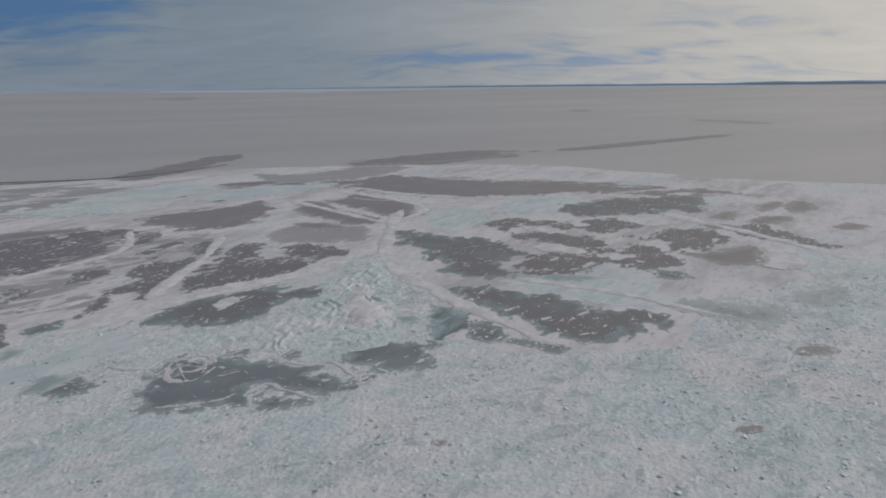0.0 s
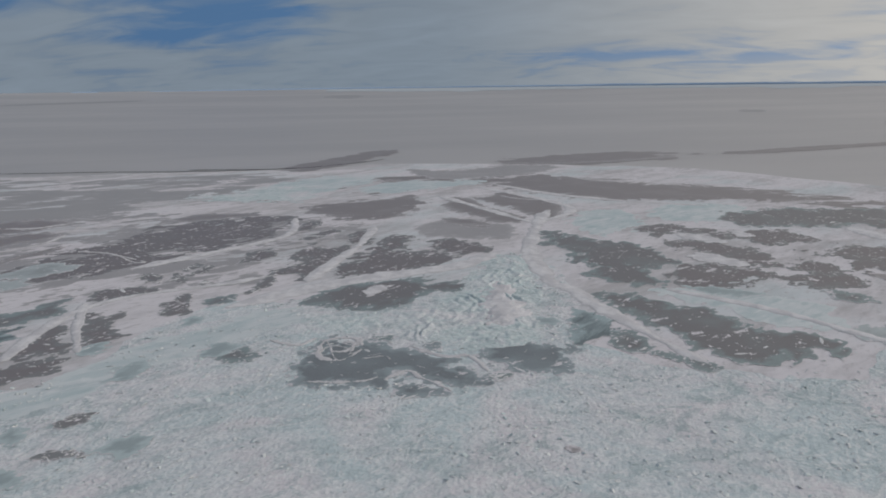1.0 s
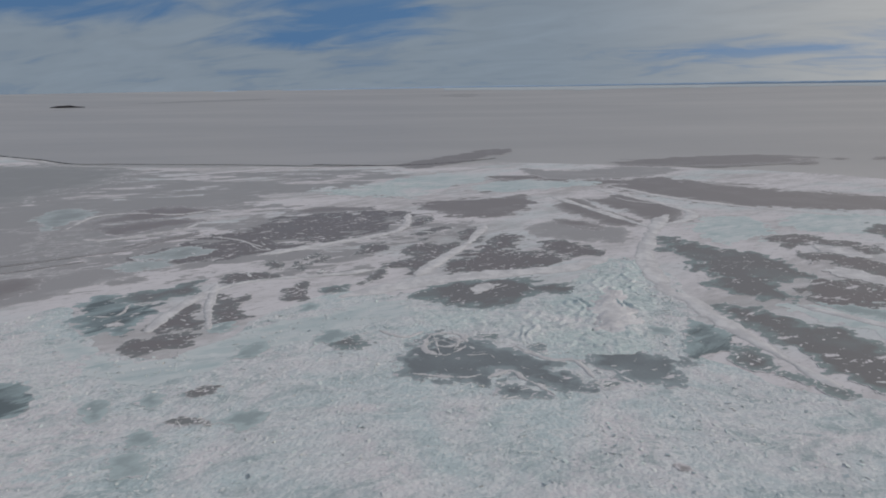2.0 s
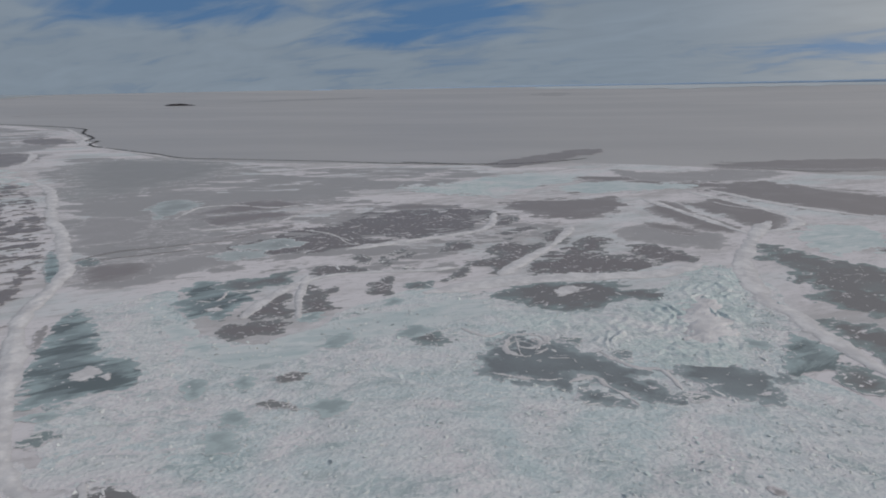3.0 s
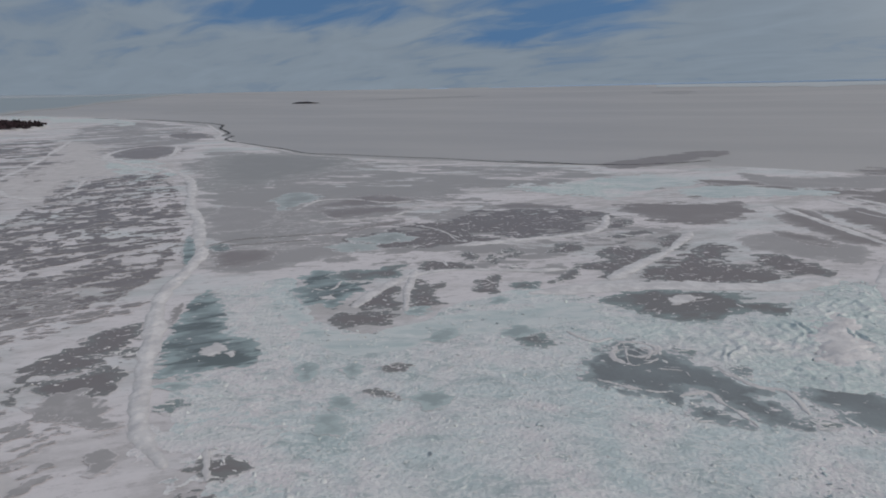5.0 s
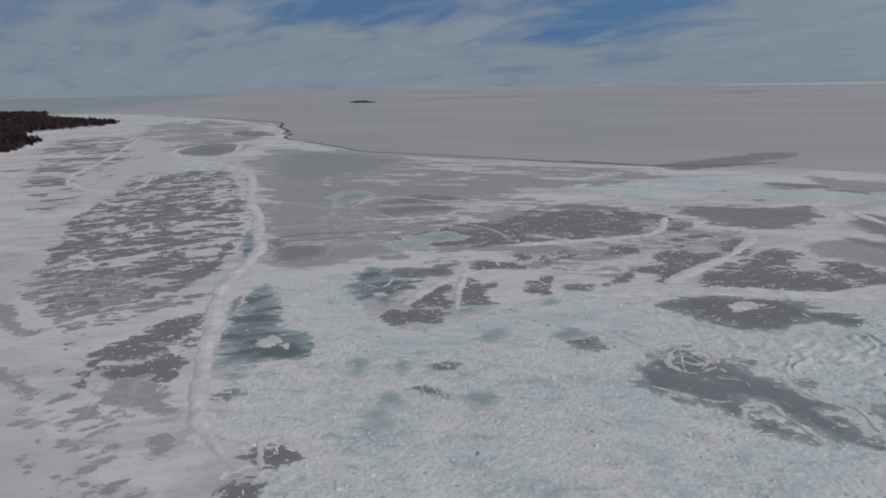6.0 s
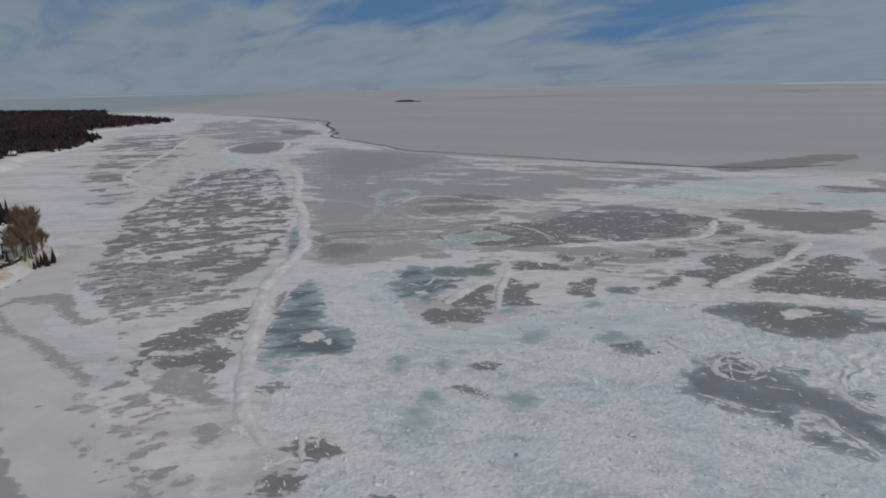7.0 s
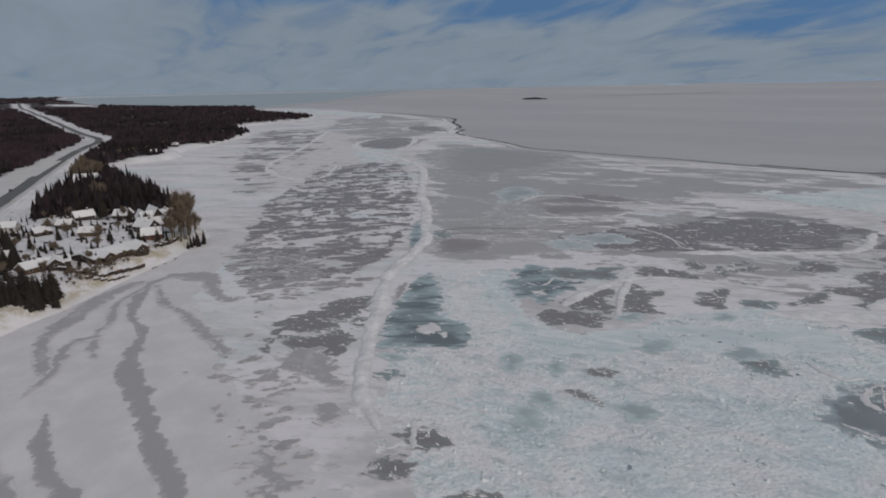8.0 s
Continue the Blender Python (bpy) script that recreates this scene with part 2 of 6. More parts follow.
def make_flow():
    """Smooth refrozen slush: pale blue-green with streaks drawn out along its flow."""
    s = Shader("slush_ice", 0.5, 0.35)
    d = s.attr("depth")
    broad, fine = s.noise(20, 6, 0.6, 48, 2.6, 1.2), s.noise(4.0, 6, 0.62, 48, 3.0, 0.8)
    tone = s.mix(s.ramp(broad, 0.36, 0.66), (0.72, 0.74, 0.755), (0.575, 0.645, 0.66))
    tone = s.mix(s.ramp(fine, 0.50, 0.66, 0.0, 0.55), tone, (0.45, 0.54, 0.555))
    tone = s.mix(s.ramp(fine, 0.45, 0.33, 0.0, 0.7), tone, (0.82, 0.83, 0.84))
    rim = s.ramp(s.math("ADD", d, s.math("MULTIPLY", s.math("SUBTRACT", fine, 0.5), 14.0)), 0.0, 5.0, 0.9, 0.0)
    tone = s.mix(rim, tone, (0.73, 0.755, 0.765))
    s.bump(s.math("ADD", broad, s.math("MULTIPLY", fine, 0.6)), 0.4, 0.6)
    return s.done(tone)


def make_drift():
    s = Shader("drift_snow", 0.75, 0.25)
    d = s.attr("depth")
    tone = s.mix(s.ramp(s.noise(9, 7, 0.65), 0.38, 0.62), (0.66, 0.63, 0.65), (0.83, 0.795, 0.81))
    rim = s.ramp(s.math("ADD", d, s.math("MULTIPLY", s.math("SUBTRACT", s.noise(1.8, 5, 0.65), 0.5), 3.0)), 0.0, 1.6, 0.7, 0.0)
    tone = s.mix(rim, tone, (0.60, 0.575, 0.59))
    s.bump(s.math("ADD", s.noise(3.0, 6), s.math("MULTIPLY", s.noise(0.6, 4), 0.25)), 0.45, 0.4)
    return s.done(tone)


M_DRIFT, M_FLOW = make_drift(), make_flow()
M_SNOWBRASH = make_brash("snowy_brash", (0.75, 0.755, 0.77), (0.60, 0.645, 0.655), 0.56)
M_CLOD = make_snow("clod_snow", (0.85, 0.82, 0.83), 0.1)
M_TEALB = make_brash("teal_brash_ice", (0.64, 0.715, 0.72), (0.47, 0.55, 0.56), 0.46)
M_DARK = make_pool("dark_ice", DARK, (0.262, 0.262, 0.265), 0.645)
M_EDGED = make_pool("teal_edged_ice", (0.216, 0.190, 0.196), (0.29, 0.34, 0.347), 0.66, 3.0)
M_GREY = make_pool("grey_ice", (0.285, 0.246, 0.250), (0.39, 0.358, 0.363), 0.74, 3.5)
M_POOL = make_pool("blue_green_ice", (0.215, 0.25, 0.265), (0.40, 0.475, 0.49), 0.68, 3.0, 0.42, 66)
M_TEAL = make_pool("teal_ice", (0.34, 0.39, 0.405), (0.52, 0.59, 0.60), 0.68, 1.4)
M_FLAT = make_pool("flat_ice", (0.395, 0.375, 0.382), (0.48, 0.455, 0.465), 0.74, 8.0, 0.5)
M_HAZE = make_pool("thin_grey_ice", (0.40, 0.375, 0.385), (0.52, 0.49, 0.50), 0.70, 3.0, 0.5)
M_DEEP = make_pool("deep_pool_ice", (0.20, 0.208, 0.222), (0.35, 0.395, 0.415), 0.66, 2.6, 0.42)
M_BLUEGREY = make_pool("blue_grey_ice", (0.345, 0.365, 0.375), (0.50, 0.535, 0.545), 0.72, 6.0, 0.48)
M_BAY = make_pool("bay_ice", (0.345, 0.335, 0.342), (0.44, 0.425, 0.43), 0.80, 16.0, 0.5)
M_WET = make_pool("wet_grey_ice", (0.385, 0.36, 0.37), (0.46, 0.435, 0.445), 0.80, 0.45, 0.5)


def make_soft():
    """Thin wet smear that fades into the snow round it."""
    s = Shader("soft_smear", 0.55, 0.25)
    d = s.attr("depth")
    n = s.noise(4, 6, 0.62, 78, 2.2)
    tone = s.mix(s.ramp(s.math("ADD", d, s.math("MULTIPLY", s.math("SUBTRACT", n, 0.5), 3.0)), 0.0, 1.3), (0.70, 0.655, 0.675), (0.43, 0.405, 0.415))
    tone = s.mix(s.ramp(s.noise(9, 5), 0.50, 0.72, 0.0, 0.5), tone, (0.70, 0.655, 0.675))
    s.bump(n, 0.2, 0.15)
    return s.done(tone)


M_SOFT = make_soft()
M_SHORESNOW = make_snow("shore_snow", (0.745, 0.695, 0.705), 0.2)
M_CRACK = make_pool("open_crack", (0.075, 0.07, 0.072), (0.11, 0.105, 0.11), 0.8, 0.5, 0.7)


def plain(name, colour, rough=0.8, size=0.5, vary=0.3, bump=0.2, spec=0.3):
    s = Shader(name, rough, spec)
    dark = tuple(c * (1 - vary) for c in colour)
    tone = s.mix(s.noise(size, 5), dark, colour)
    tone = s.mix(s.math("MULTIPLY", s.own(), 0.25), tone, dark)
    s.bump(s.noise(size * 0.4, 4), bump, 0.1)
    return s.done(tone)


def make_block():
    s = Shader("ice_block", 0.4, 0.45)
    r = s.island()
    tone = s.mix(s.ramp(r, 0.1, 0.6), (0.68, 0.745, 0.755), (0.82, 0.82, 0.825))
    tone = s.mix(s.ramp(r, 0.9, 1.0, 0.0, 0.5), tone, (0.54, 0.62, 0.63))
    s.bump(s.noise(0.3, 4), 0.3, 0.1)
    return s.done(tone)


def make_land():
    s = Shader("snowy_land", 0.85, 0.2)
    d = s.attr("depth")
    n = s.noise(9, 7, 0.65)
    tone = s.mix(s.ramp(s.noise(30, 6), 0.35, 0.65), (0.66, 0.64, 0.65), SNOW)
    bank = s.math("MULTIPLY", s.ramp(d, 4, 9), s.ramp(d, 14, 24, 1.0, 0.0))
    axes = s.n.new("ShaderNodeSeparateXYZ")
    s.l.new(s.pos, axes.inputs[0])
    bank = s.math("MULTIPLY", bank, s.ramp(axes.outputs[0], -470, -410))
    tone = s.mix(s.math("MULTIPLY", bank, s.ramp(n, 0.40, 0.60)), tone, (0.47, 0.41, 0.32))
    brush = s.ramp(s.noise(3.0, 6, 0.7), 0.54, 0.64, 0.0, 0.5)
    tone = s.mix(s.math("MULTIPLY", brush, s.ramp(d, 18, 40)), tone, (0.20, 0.16, 0.14))
    # near-black brown over the ground wherever the wood mask is set
    dark_floor = s.math("MULTIPLY", s.attr("wood"), s.ramp(s.noise(24, 6, 0.65), 0.30, 0.42))
    tone = s.mix(dark_floor, tone, s.mix(s.noise(40, 5), (0.038, 0.027, 0.029), (0.07, 0.05, 0.05)))
    s.bump(n, 0.5, 1.0)
    return s.done(tone)


def make_needle(name, a, b):
    s = Shader(name, 0.8, 0.2)
    tone = s.mix(s.noise(0.9, 4), a, b)
    tone = s.mix(s.math("MULTIPLY", s.island(), 0.4), tone, b)
    return s.done(tone)


def make_timber(name, colour):
    s = Shader(name, 0.75, 0.3)
    tone = s.mix(s.noise(0.25, 5, 0.6, 0, 6.0), tuple(c * 0.6 for c in colour), colour)
    tone = s.mix(s.math("MULTIPLY", s.ramp(s.noise(2.5, 4), 0.5, 0.75), 0.4), tone, tuple(c * 1.5 for c in colour))
    s.bump(s.noise(0.2, 3, 0.5, 0, 8.0), 0.3, 0.05)
    return s.done(tone)


M_BLOCK, M_LAND = make_block(), make_land()
M_STREAK = make_pool("streak_ice", (0.238, 0.205, 0.211), (0.34, 0.312, 0.318), 0.70, 1.6)
M_NEEDLE = make_needle("needles", (0.019, 0.015, 0.014), (0.040, 0.032, 0.027))
M_FORESTNEEDLE = make_needle("forest_needles", (0.016, 0.0125, 0.0145), (0.033, 0.026, 0.029))
M_TWIG = make_needle("twigs", (0.12, 0.090, 0.066), (0.20, 0.155, 0.118))
M_FORESTTWIG = make_needle("forest_twigs", (0.031, 0.020, 0.026), (0.062, 0.042, 0.051))
M_BARK = plain("bark", (0.10, 0.08, 0.065), 0.9, 0.3)
M_WOOD = make_timber("brown_timber", (0.14, 0.09, 0.06))
M_DARKWOOD = make_timber("dark_timber", (0.06, 0.045, 0.038))
M_REDWOOD = make_timber("red_brown_timber", (0.15, 0.07, 0.05))
M_PALEWALL = plain("pale_siding", (0.55, 0.53, 0.50), 0.7, 1.5, 0.2)
M_ROOFSNOW = make_snow("roof_snow", (0.82, 0.79, 0.80), 0.35)
M_DIRTY = make_snow("dirty_snow", (0.45, 0.42, 0.40), 0.4)
M_TRIM = plain("window_trim", (0.45, 0.43, 0.40), 0.6, 0.5, 0.15)
M_DOOR = plain("door_paint", (0.12, 0.07, 0.05), 0.5, 0.4, 0.2)
M_GLASS = plain("dark_glass", (0.03, 0.035, 0.04), 0.12, 0.8, 0.2, 0.02, 0.6)
M_STONE = plain("chimney_stone", (0.25, 0.23, 0.21), 0.85, 0.4, 0.4)
M_CARPAINT = plain("car_paint", (0.16, 0.03, 0.03), 0.3, 1.0, 0.2, 0.02, 0.5)
M_VERGE = make_snow("verge_snow", (0.66, 0.61, 0.60), 0.4)
M_ASPHALT = plain("salted_asphalt", (0.17, 0.165, 0.165), 0.85, 6.0, 0.35)
# distance haze is put into the base colour of the far wood
M_FARSHORE = plain("far_haze_wood", (0.50, 0.64, 0.84), 0.95, 300, 0.3, 0.0, 0.0)
# whitish tone painted for the glint on the distant ice
M_FARGLINT = plain("far_ice_glint", (0.62, 0.65, 0.69), 0.8, 200, 0.15, 0.0, 0.2)


def make_far_blue():
    s = Shader("far_blue", 0.6, 0.1)
    tone = s.mix(s.noise(400, 5, 0.5, 20, 4.0), (0.34, 0.395, 0.445), (0.40, 0.45, 0.495))
    return s.done(s.mix(s.ramp(s.attr("depth"), 0, 420), (0.50, 0.485, 0.49), tone))


M_FARBLUE = make_far_blue()
# pale blue-grey: the haze over these hills is part of their base colour
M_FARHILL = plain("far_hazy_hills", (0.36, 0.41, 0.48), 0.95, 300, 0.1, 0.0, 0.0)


# ---------------------------------------------------------------- number helpers


def lattice(ix, iy, seed):
    h = (ix.astype(np.int64) * 374761393 + iy.astype(np.int64) * 668265263 + seed * 1442695041) & 0x7FFFFFFF
    h = ((h ^ (h >> 13)) * 1274126177) & 0x7FFFFFFF
    return ((h ^ (h >> 16)) & 0xFFFF) / 65535.0


def smooth_noise(x, y, seed):
    ix, iy = np.floor(x), np.floor(y)
    fx, fy = x - ix, y - iy
    fx, fy = fx * fx * (3 - 2 * fx), fy * fy * (3 - 2 * fy)
    a, b = lattice(ix, iy, seed), lattice(ix + 1, iy, seed)
    c, d = lattice(ix, iy + 1, seed), lattice(ix + 1, iy + 1, seed)
    return (a * (1 - fx) + b * fx) * (1 - fy) + (c * (1 - fx) + d * fx) * fy


def fbm(x, y, seed, octaves=4):
    """Noise about 0, from -1 to 1."""
    total, amp = np.zeros_like(x), 0.5
    for k in range(octaves):
        total += amp * (2 * smooth_noise(x * 2 ** k, y * 2 ** k, seed + 17 * k) - 1)
        amp *= 0.55
    return total


def bowl(r):
    """The far ice lifts to the horizon's height at the rim of the scene."""
    return 64.0 * np.maximum(0.0, (r - 1500.0) / 3300.0) ** 2


def spline(points, steps=10):
    """A smooth line through the points."""
    p = [Vector((*q, 0)) for q in points]
    p = [p[0] * 2 - p[1], *p, p[-1] * 2 - p[-2]]
    out = []
    for i in range(1, len(p) - 2):
        for k in range(steps):
            t = k / steps
            out.append(0.5 * (2 * p[i] + (p[i + 1] - p[i - 1]) * t + (2 * p[i - 1] - 5 * p[i] + 4 * p[i + 1] - p[i + 2]) * t * t
                              + (3 * p[i] - p[i - 1] - 3 * p[i + 1] + p[i + 2]) * t ** 3))
    out.append(p[-2])
    return np.array([(q.x, q.y) for q in out])


def line_distance(X, Y, line, where=True):
    """Distance to a line, and how far along it (0 to 1)."""
    x, y = np.asarray(X, np.float32), np.asarray(Y, np.float32)
    best, along = np.full(x.shape, 1e18, np.float32), np.zeros(x.shape, np.float32)
    n = len(line) - 1
    p = np.asarray(line, np.float32)
    for i in range(n):
        ax, ay = p[i]
        bx, by = p[i + 1] - p[i]
        u, v = x - ax, y - ay
        t = u * bx
        t += v * by
        t /= bx * bx + by * by + np.float32(1e-9)
        np.clip(t, 0, 1, out=t)
        u -= t * bx
        v -= t * by
        u *= u
        v *= v
        u += v
        if where:
            near = u < best
            along[near] = (i + t[near]) / n
        np.minimum(best, u, out=best)
    return np.sqrt(best).astype(float), along.astype(float)


def inside_distance(X, Y, line):
    """Distance to the edge of a closed outline, positive inside."""
    d, _ = line_distance(X, Y, np.vstack([line, line[:1]]), False)
    x, y = np.asarray(X, np.float32), np.asarray(Y, np.float32)
    odd = np.zeros(x.shape, bool)
    n = len(line)
    for i in range(n):
        (x0, y0), (x1, y1) = line[i], line[(i + 1) % n]
        cross = (y > min(y0, y1)) & (y <= max(y0, y1))
        if cross.any():
            odd[cross] ^= x[cross] < (x1 - x0) * (y[cross] - y0) / (y1 - y0 + 1e-12) + x0
    return np.where(odd, d, -d)


def sheet(name, X, Y, F, Z, material, parent=None):
    """A mesh over the part of a grid where the field F is positive, cut along F = 0."""
    ny, nx = F.shape
    ids = np.full(F.shape, -1)
    keep = F > 0
    ids[keep] = np.arange(keep.sum())
    co = [np.stack([X[keep], Y[keep], Z[keep]], 1)]
    depth = [F[keep]]
    full = keep[:-1, :-1] & keep[:-1, 1:] & keep[1:, 1:] & keep[1:, :-1]
    some = (keep[:-1, :-1] | keep[:-1, 1:] | keep[1:, 1:] | keep[1:, :-1]) & ~full
    a = ids
    faces = np.stack([a[:-1, :-1][full], a[:-1, 1:][full], a[1:, 1:][full], a[1:, :-1][full]], 1).tolist()
    extra, extra_d, cut = [], [], {}
    count = int(keep.sum())
    for j, i in zip(*np.nonzero(some)):
        ring = ((j, i), (j, i + 1), (j + 1, i + 1), (j + 1, i))
        face = []
        for k in range(4):
            p, q = ring[k], ring[(k + 1) % 4]
            if keep[p]:
                face.append(int(ids[p]))
            if keep[p] != keep[q]:
                key = (p, q) if p < q else (q, p)
                if key not in cut:
                    t = F[key[0]] / (F[key[0]] - F[key[1]])
                    extra.append([X[key[0]] + t * (X[key[1]] - X[key[0]]), Y[key[0]] + t * (Y[key[1]] - Y[key[0]]),
                                  Z[key[0]] + t * (Z[key[1]] - Z[key[0]])])
                    cut[key] = count
                    count += 1
                face.append(cut[key])
        if len(face) > 2:
            faces.append(face)
    if extra:
        co.append(np.array(extra))
        depth.append(np.zeros(len(extra)))
    co, depth = np.vstack(co), np.concatenate(depth)
    me = bpy.data.meshes.new(name)
    me.from_pydata(co.tolist(), [], faces)
    me.attributes.new("depth", "FLOAT", "POINT").data.foreach_set("value", depth.astype(np.float32))
    me.shade_smooth()
    me.materials.append(material)
    ob = new(name, me)
    ob.parent = parent
    return ob


def make_clod(seed):
    """A small wind-rounded lump of snow, one metre wide."""
    gen = random.Random(seed)
    bm = bmesh.new()
    rings = []
    for z, r in ((-0.2, 0.55), (0.35, 0.46), (0.75, 0.26)):
        rings.append([bm.verts.new((r * gen.uniform(0.75, 1.25) * math.cos(k * 0.8976), r * gen.uniform(0.75, 1.25) * math.sin(k * 0.8976), z)) for k in range(7)])
    top = bm.verts.new((0, 0, 0.9))
    for a, b in zip(rings, rings[1:]):
        for k in range(7):
            bm.faces.new((a[k], a[(k + 1) % 7], b[(k + 1) % 7], b[k]))
    for k in range(7):
        bm.faces.new((rings[-1][k], rings[-1][(k + 1) % 7], top))
    me = bpy.data.meshes.new("snow_clod")
    bm.to_mesh(me)
    bm.free()
    me.materials.append(M_CLOD)
    return me


CLODS = [make_clod(k) for k in range(5)]
LEVEL = [0]
KEEP_CLEAR = []          # outlines of bare ice where no loose blocks lie


def next_level():
    LEVEL[0] += 1
    return 0.15 + 0.0009 * LEVEL[0]


def patch(name, lobes, material, label, category, group="", rag=0.5, z=None, holes=0.0):
    """A patch of ice or snow: a ragged union of ovals (x, y, half length, half width, angle)."""
    seed = 100 + int(abs(lobes[0][0] * 7 + lobes[0][1] * 13)) % 5000
    reach = [(x, y, a * 1.45 + 1) for x, y, a, b, g in lobes]
    x0, x1 = min(x - r for x, y, r in reach), max(x + r for x, y, r in reach)
    y0, y1 = min(y - r for x, y, r in reach), max(y + r for x, y, r in reach)
    cell = max((x1 - x0), (y1 - y0)) / 119.0
    X, Y = np.meshgrid(np.arange(x0, x1, cell), np.arange(y0, y1, cell))
    F = np.full(X.shape, -1e9)
    for x, y, a, b, g in lobes:
        c, s = math.cos(radians(g)), math.sin(radians(g))
        u, v = (X - x) * c + (Y - y) * s, -(X - x) * s + (Y - y) * c
        F = np.maximum(F, (1 - np.sqrt((u / a) ** 2 + (v / b) ** 2)) * math.sqrt(a * b))
    a, b, g = lobes[0][2:]
    size = math.sqrt(a * b)
    c, s = math.cos(radians(g)), math.sin(radians(g))
    U, V = (X * c + Y * s) / 1.6, -X * s + Y * c
    F += rag * size * (0.9 * fbm(U / size * 1.5, V / size * 1.5, seed, 5) + 0.75 * fbm(U / size * 5, V / size * 5, seed + 3, 4) + 0.17)
    if holes:
        F -= holes * size * np.maximum(0, fbm(U / size * 4, V / size * 4, seed + 9, 4) - 0.16) * 3
    lift = next_level() if z is None else z
    R = np.hypot(X, Y)
    Z = bowl(R) + lift
    ob = sheet(name, X, Y, F, Z, material)
    return tagged(ob, label, category, group)


def strip(name, points, w0, w1, material, label, category, group="", rag=0.6, grain=1.0, detail=1.0):
    """A ragged band along a line, w0 wide at its start and w1 at its end."""
    line = spline(points, 8)
    wide = max(w0, w1)
    lo, hi = line.min(0) - wide * 1.6, line.max(0) + wide * 1.6
    cell = max(min(w0, w1) / 5.0, max(hi - lo) / 420.0) * detail
    X, Y = np.meshgrid(np.arange(lo[0], hi[0], cell), np.arange(lo[1], hi[1], cell))
    d, t = line_distance(X, Y, line)
    seed = 500 + LEVEL[0] * 7
    F = (w0 + (w1 - w0) * t) / 2 - d
    F += rag * wide * (0.5 * fbm(X / wide / 1.5 * grain, Y / wide / 4 * grain, seed, 4) + 0.4 * fbm(X / wide * 4, Y / wide * 1.2, seed + 5, 3))
    ob = sheet(name, X, Y, F, bowl(np.hypot(X, Y)) + next_level(), material)
    return tagged(ob, label, category, group)


def ridge(name, points, width, height, label, rag=0.4, end=0.6, gaps=0.08):
    """A drifted pressure ridge: a low uneven swell of snow along a line."""
    line = spline(points, 8)
    lo, hi = line.min(0) - width * 1.5, line.max(0) + width * 1.5
    cell = max(width / 14.0, max(hi - lo) / 520.0)
    X, Y = np.meshgrid(np.arange(lo[0], hi[0], cell), np.arange(lo[1], hi[1], cell))
    d, t = line_distance(X, Y, line)
    seed = 900 + LEVEL[0] * 7
    F = width / 2 * (1 + (end - 1) * t) * np.clip(np.minimum(t, 1 - t) * 8 + 0.35, 0, 1) - d
    F += rag * width * (0.55 * fbm(X / width / 2, Y / width / 2, seed, 4) + 0.4 * fbm(X / width * 1.6, Y / width * 1.6, seed + 5, 4) + 0.22 * fbm(X / width * 5, Y / width * 5, seed + 6, 3))
    F -= gaps * width * 2.2 * np.maximum(0, fbm(X / width / 4, Y / width / 4, seed + 21, 4) + 0.02)
    swell = np.clip(F / (width / 2), 0, 1)
    Z = bowl(np.hypot(X, Y)) + 0.1 + (next_level() - 0.1) * np.clip(swell * 6, 0, 1) + height * swell * (0.6 + 0.7 * fbm(X / 3.0, Y / 3.0, seed + 9, 3))
    return tagged(sheet(name, X, Y, F, Z, M_DRIFT), label, "snow ridge", "snow ridges on the ice")


# ---------------------------------------------------------------- the lake: one sheet out to the horizon
def polar(r0, r1, rings, a0, a1, spokes):
    """A grid in rings and spokes; angles in degrees to the left of +y."""
    r = np.geomspace(r0, r1, rings)
    if r0 < 10:
        r = np.concatenate([[0.01], r])
    a = np.radians(np.linspace(a0, a1, spokes))
    R, A = np.meshgrid(r, a, indexing="ij")
    return -R * np.sin(A), R * np.cos(A)


X, Y = polar(2, 4850, 150, 0, 360, 241)
lake = sheet("ground", X, Y, np.ones_like(X), bowl(np.hypot(X, Y)), M_LAKE)
tagged(lake, "smooth pinkish-grey frozen lake reaching to the horizon", "lake ice", kind="structure")

NEAR_ICE = [(-3200, 300), (-2255, 739), (-1514, 728), (-1177, 605), (-859, 501), (-715, 470), (-585, 488), (-471, 524), (-377, 560), (-310, 588),
            (-214, 650), (-86, 667), (71, 662), (178, 612), (262, 548), (376, 506), (620, 440), (1200, 350), (1200, -700), (-600, -700), (-3200, -300)]
line = spline(NEAR_ICE, 4)
X, Y = polar(6, 3600, 330, 0, 360, 481)
F = inside_distance(X, Y, line) + 14 * fbm(X / 60, Y / 60, 11, 4)
crust = sheet("snow_crust", X, Y, F, bowl(np.hypot(X, Y)) + 0.07, M_CRUST)
tagged(crust, "wind-packed snow crust over near-shore ice", "snow crust", kind="structure")

BRASH = [(-131, 52), (-154, 56), (-182, 68), (-209, 79), (-242, 112), (-240, 132), (-232, 150), (-210, 130), (-173, 126), (-155, 142), (-150, 182),
         (-139, 209), (-111, 213), (-80, 218), (-55, 255), (-41, 304), (-12, 276), (-2, 217), (1, 197), (39, 184), (84, 191), (118, 235), (202, 261),
         (420, 300), (500, 60), (120, -80), (-50, -60), (-70, 20), (-104, 46)]
brash_line = spline(BRASH, 5)
X, Y = polar(6, 520, 300, -180, 180, 580)
F = inside_distance(X, Y, brash_line) + 9 * fbm(X / 22, Y / 22, 21, 5)
brash = sheet("brash_ice_field", X, Y, F, 0.1 + 0.03 * np.clip(F / 6, 0, 1) * (0.6 + fbm(X / 9, Y / 9, 31, 4)), M_BRASH)
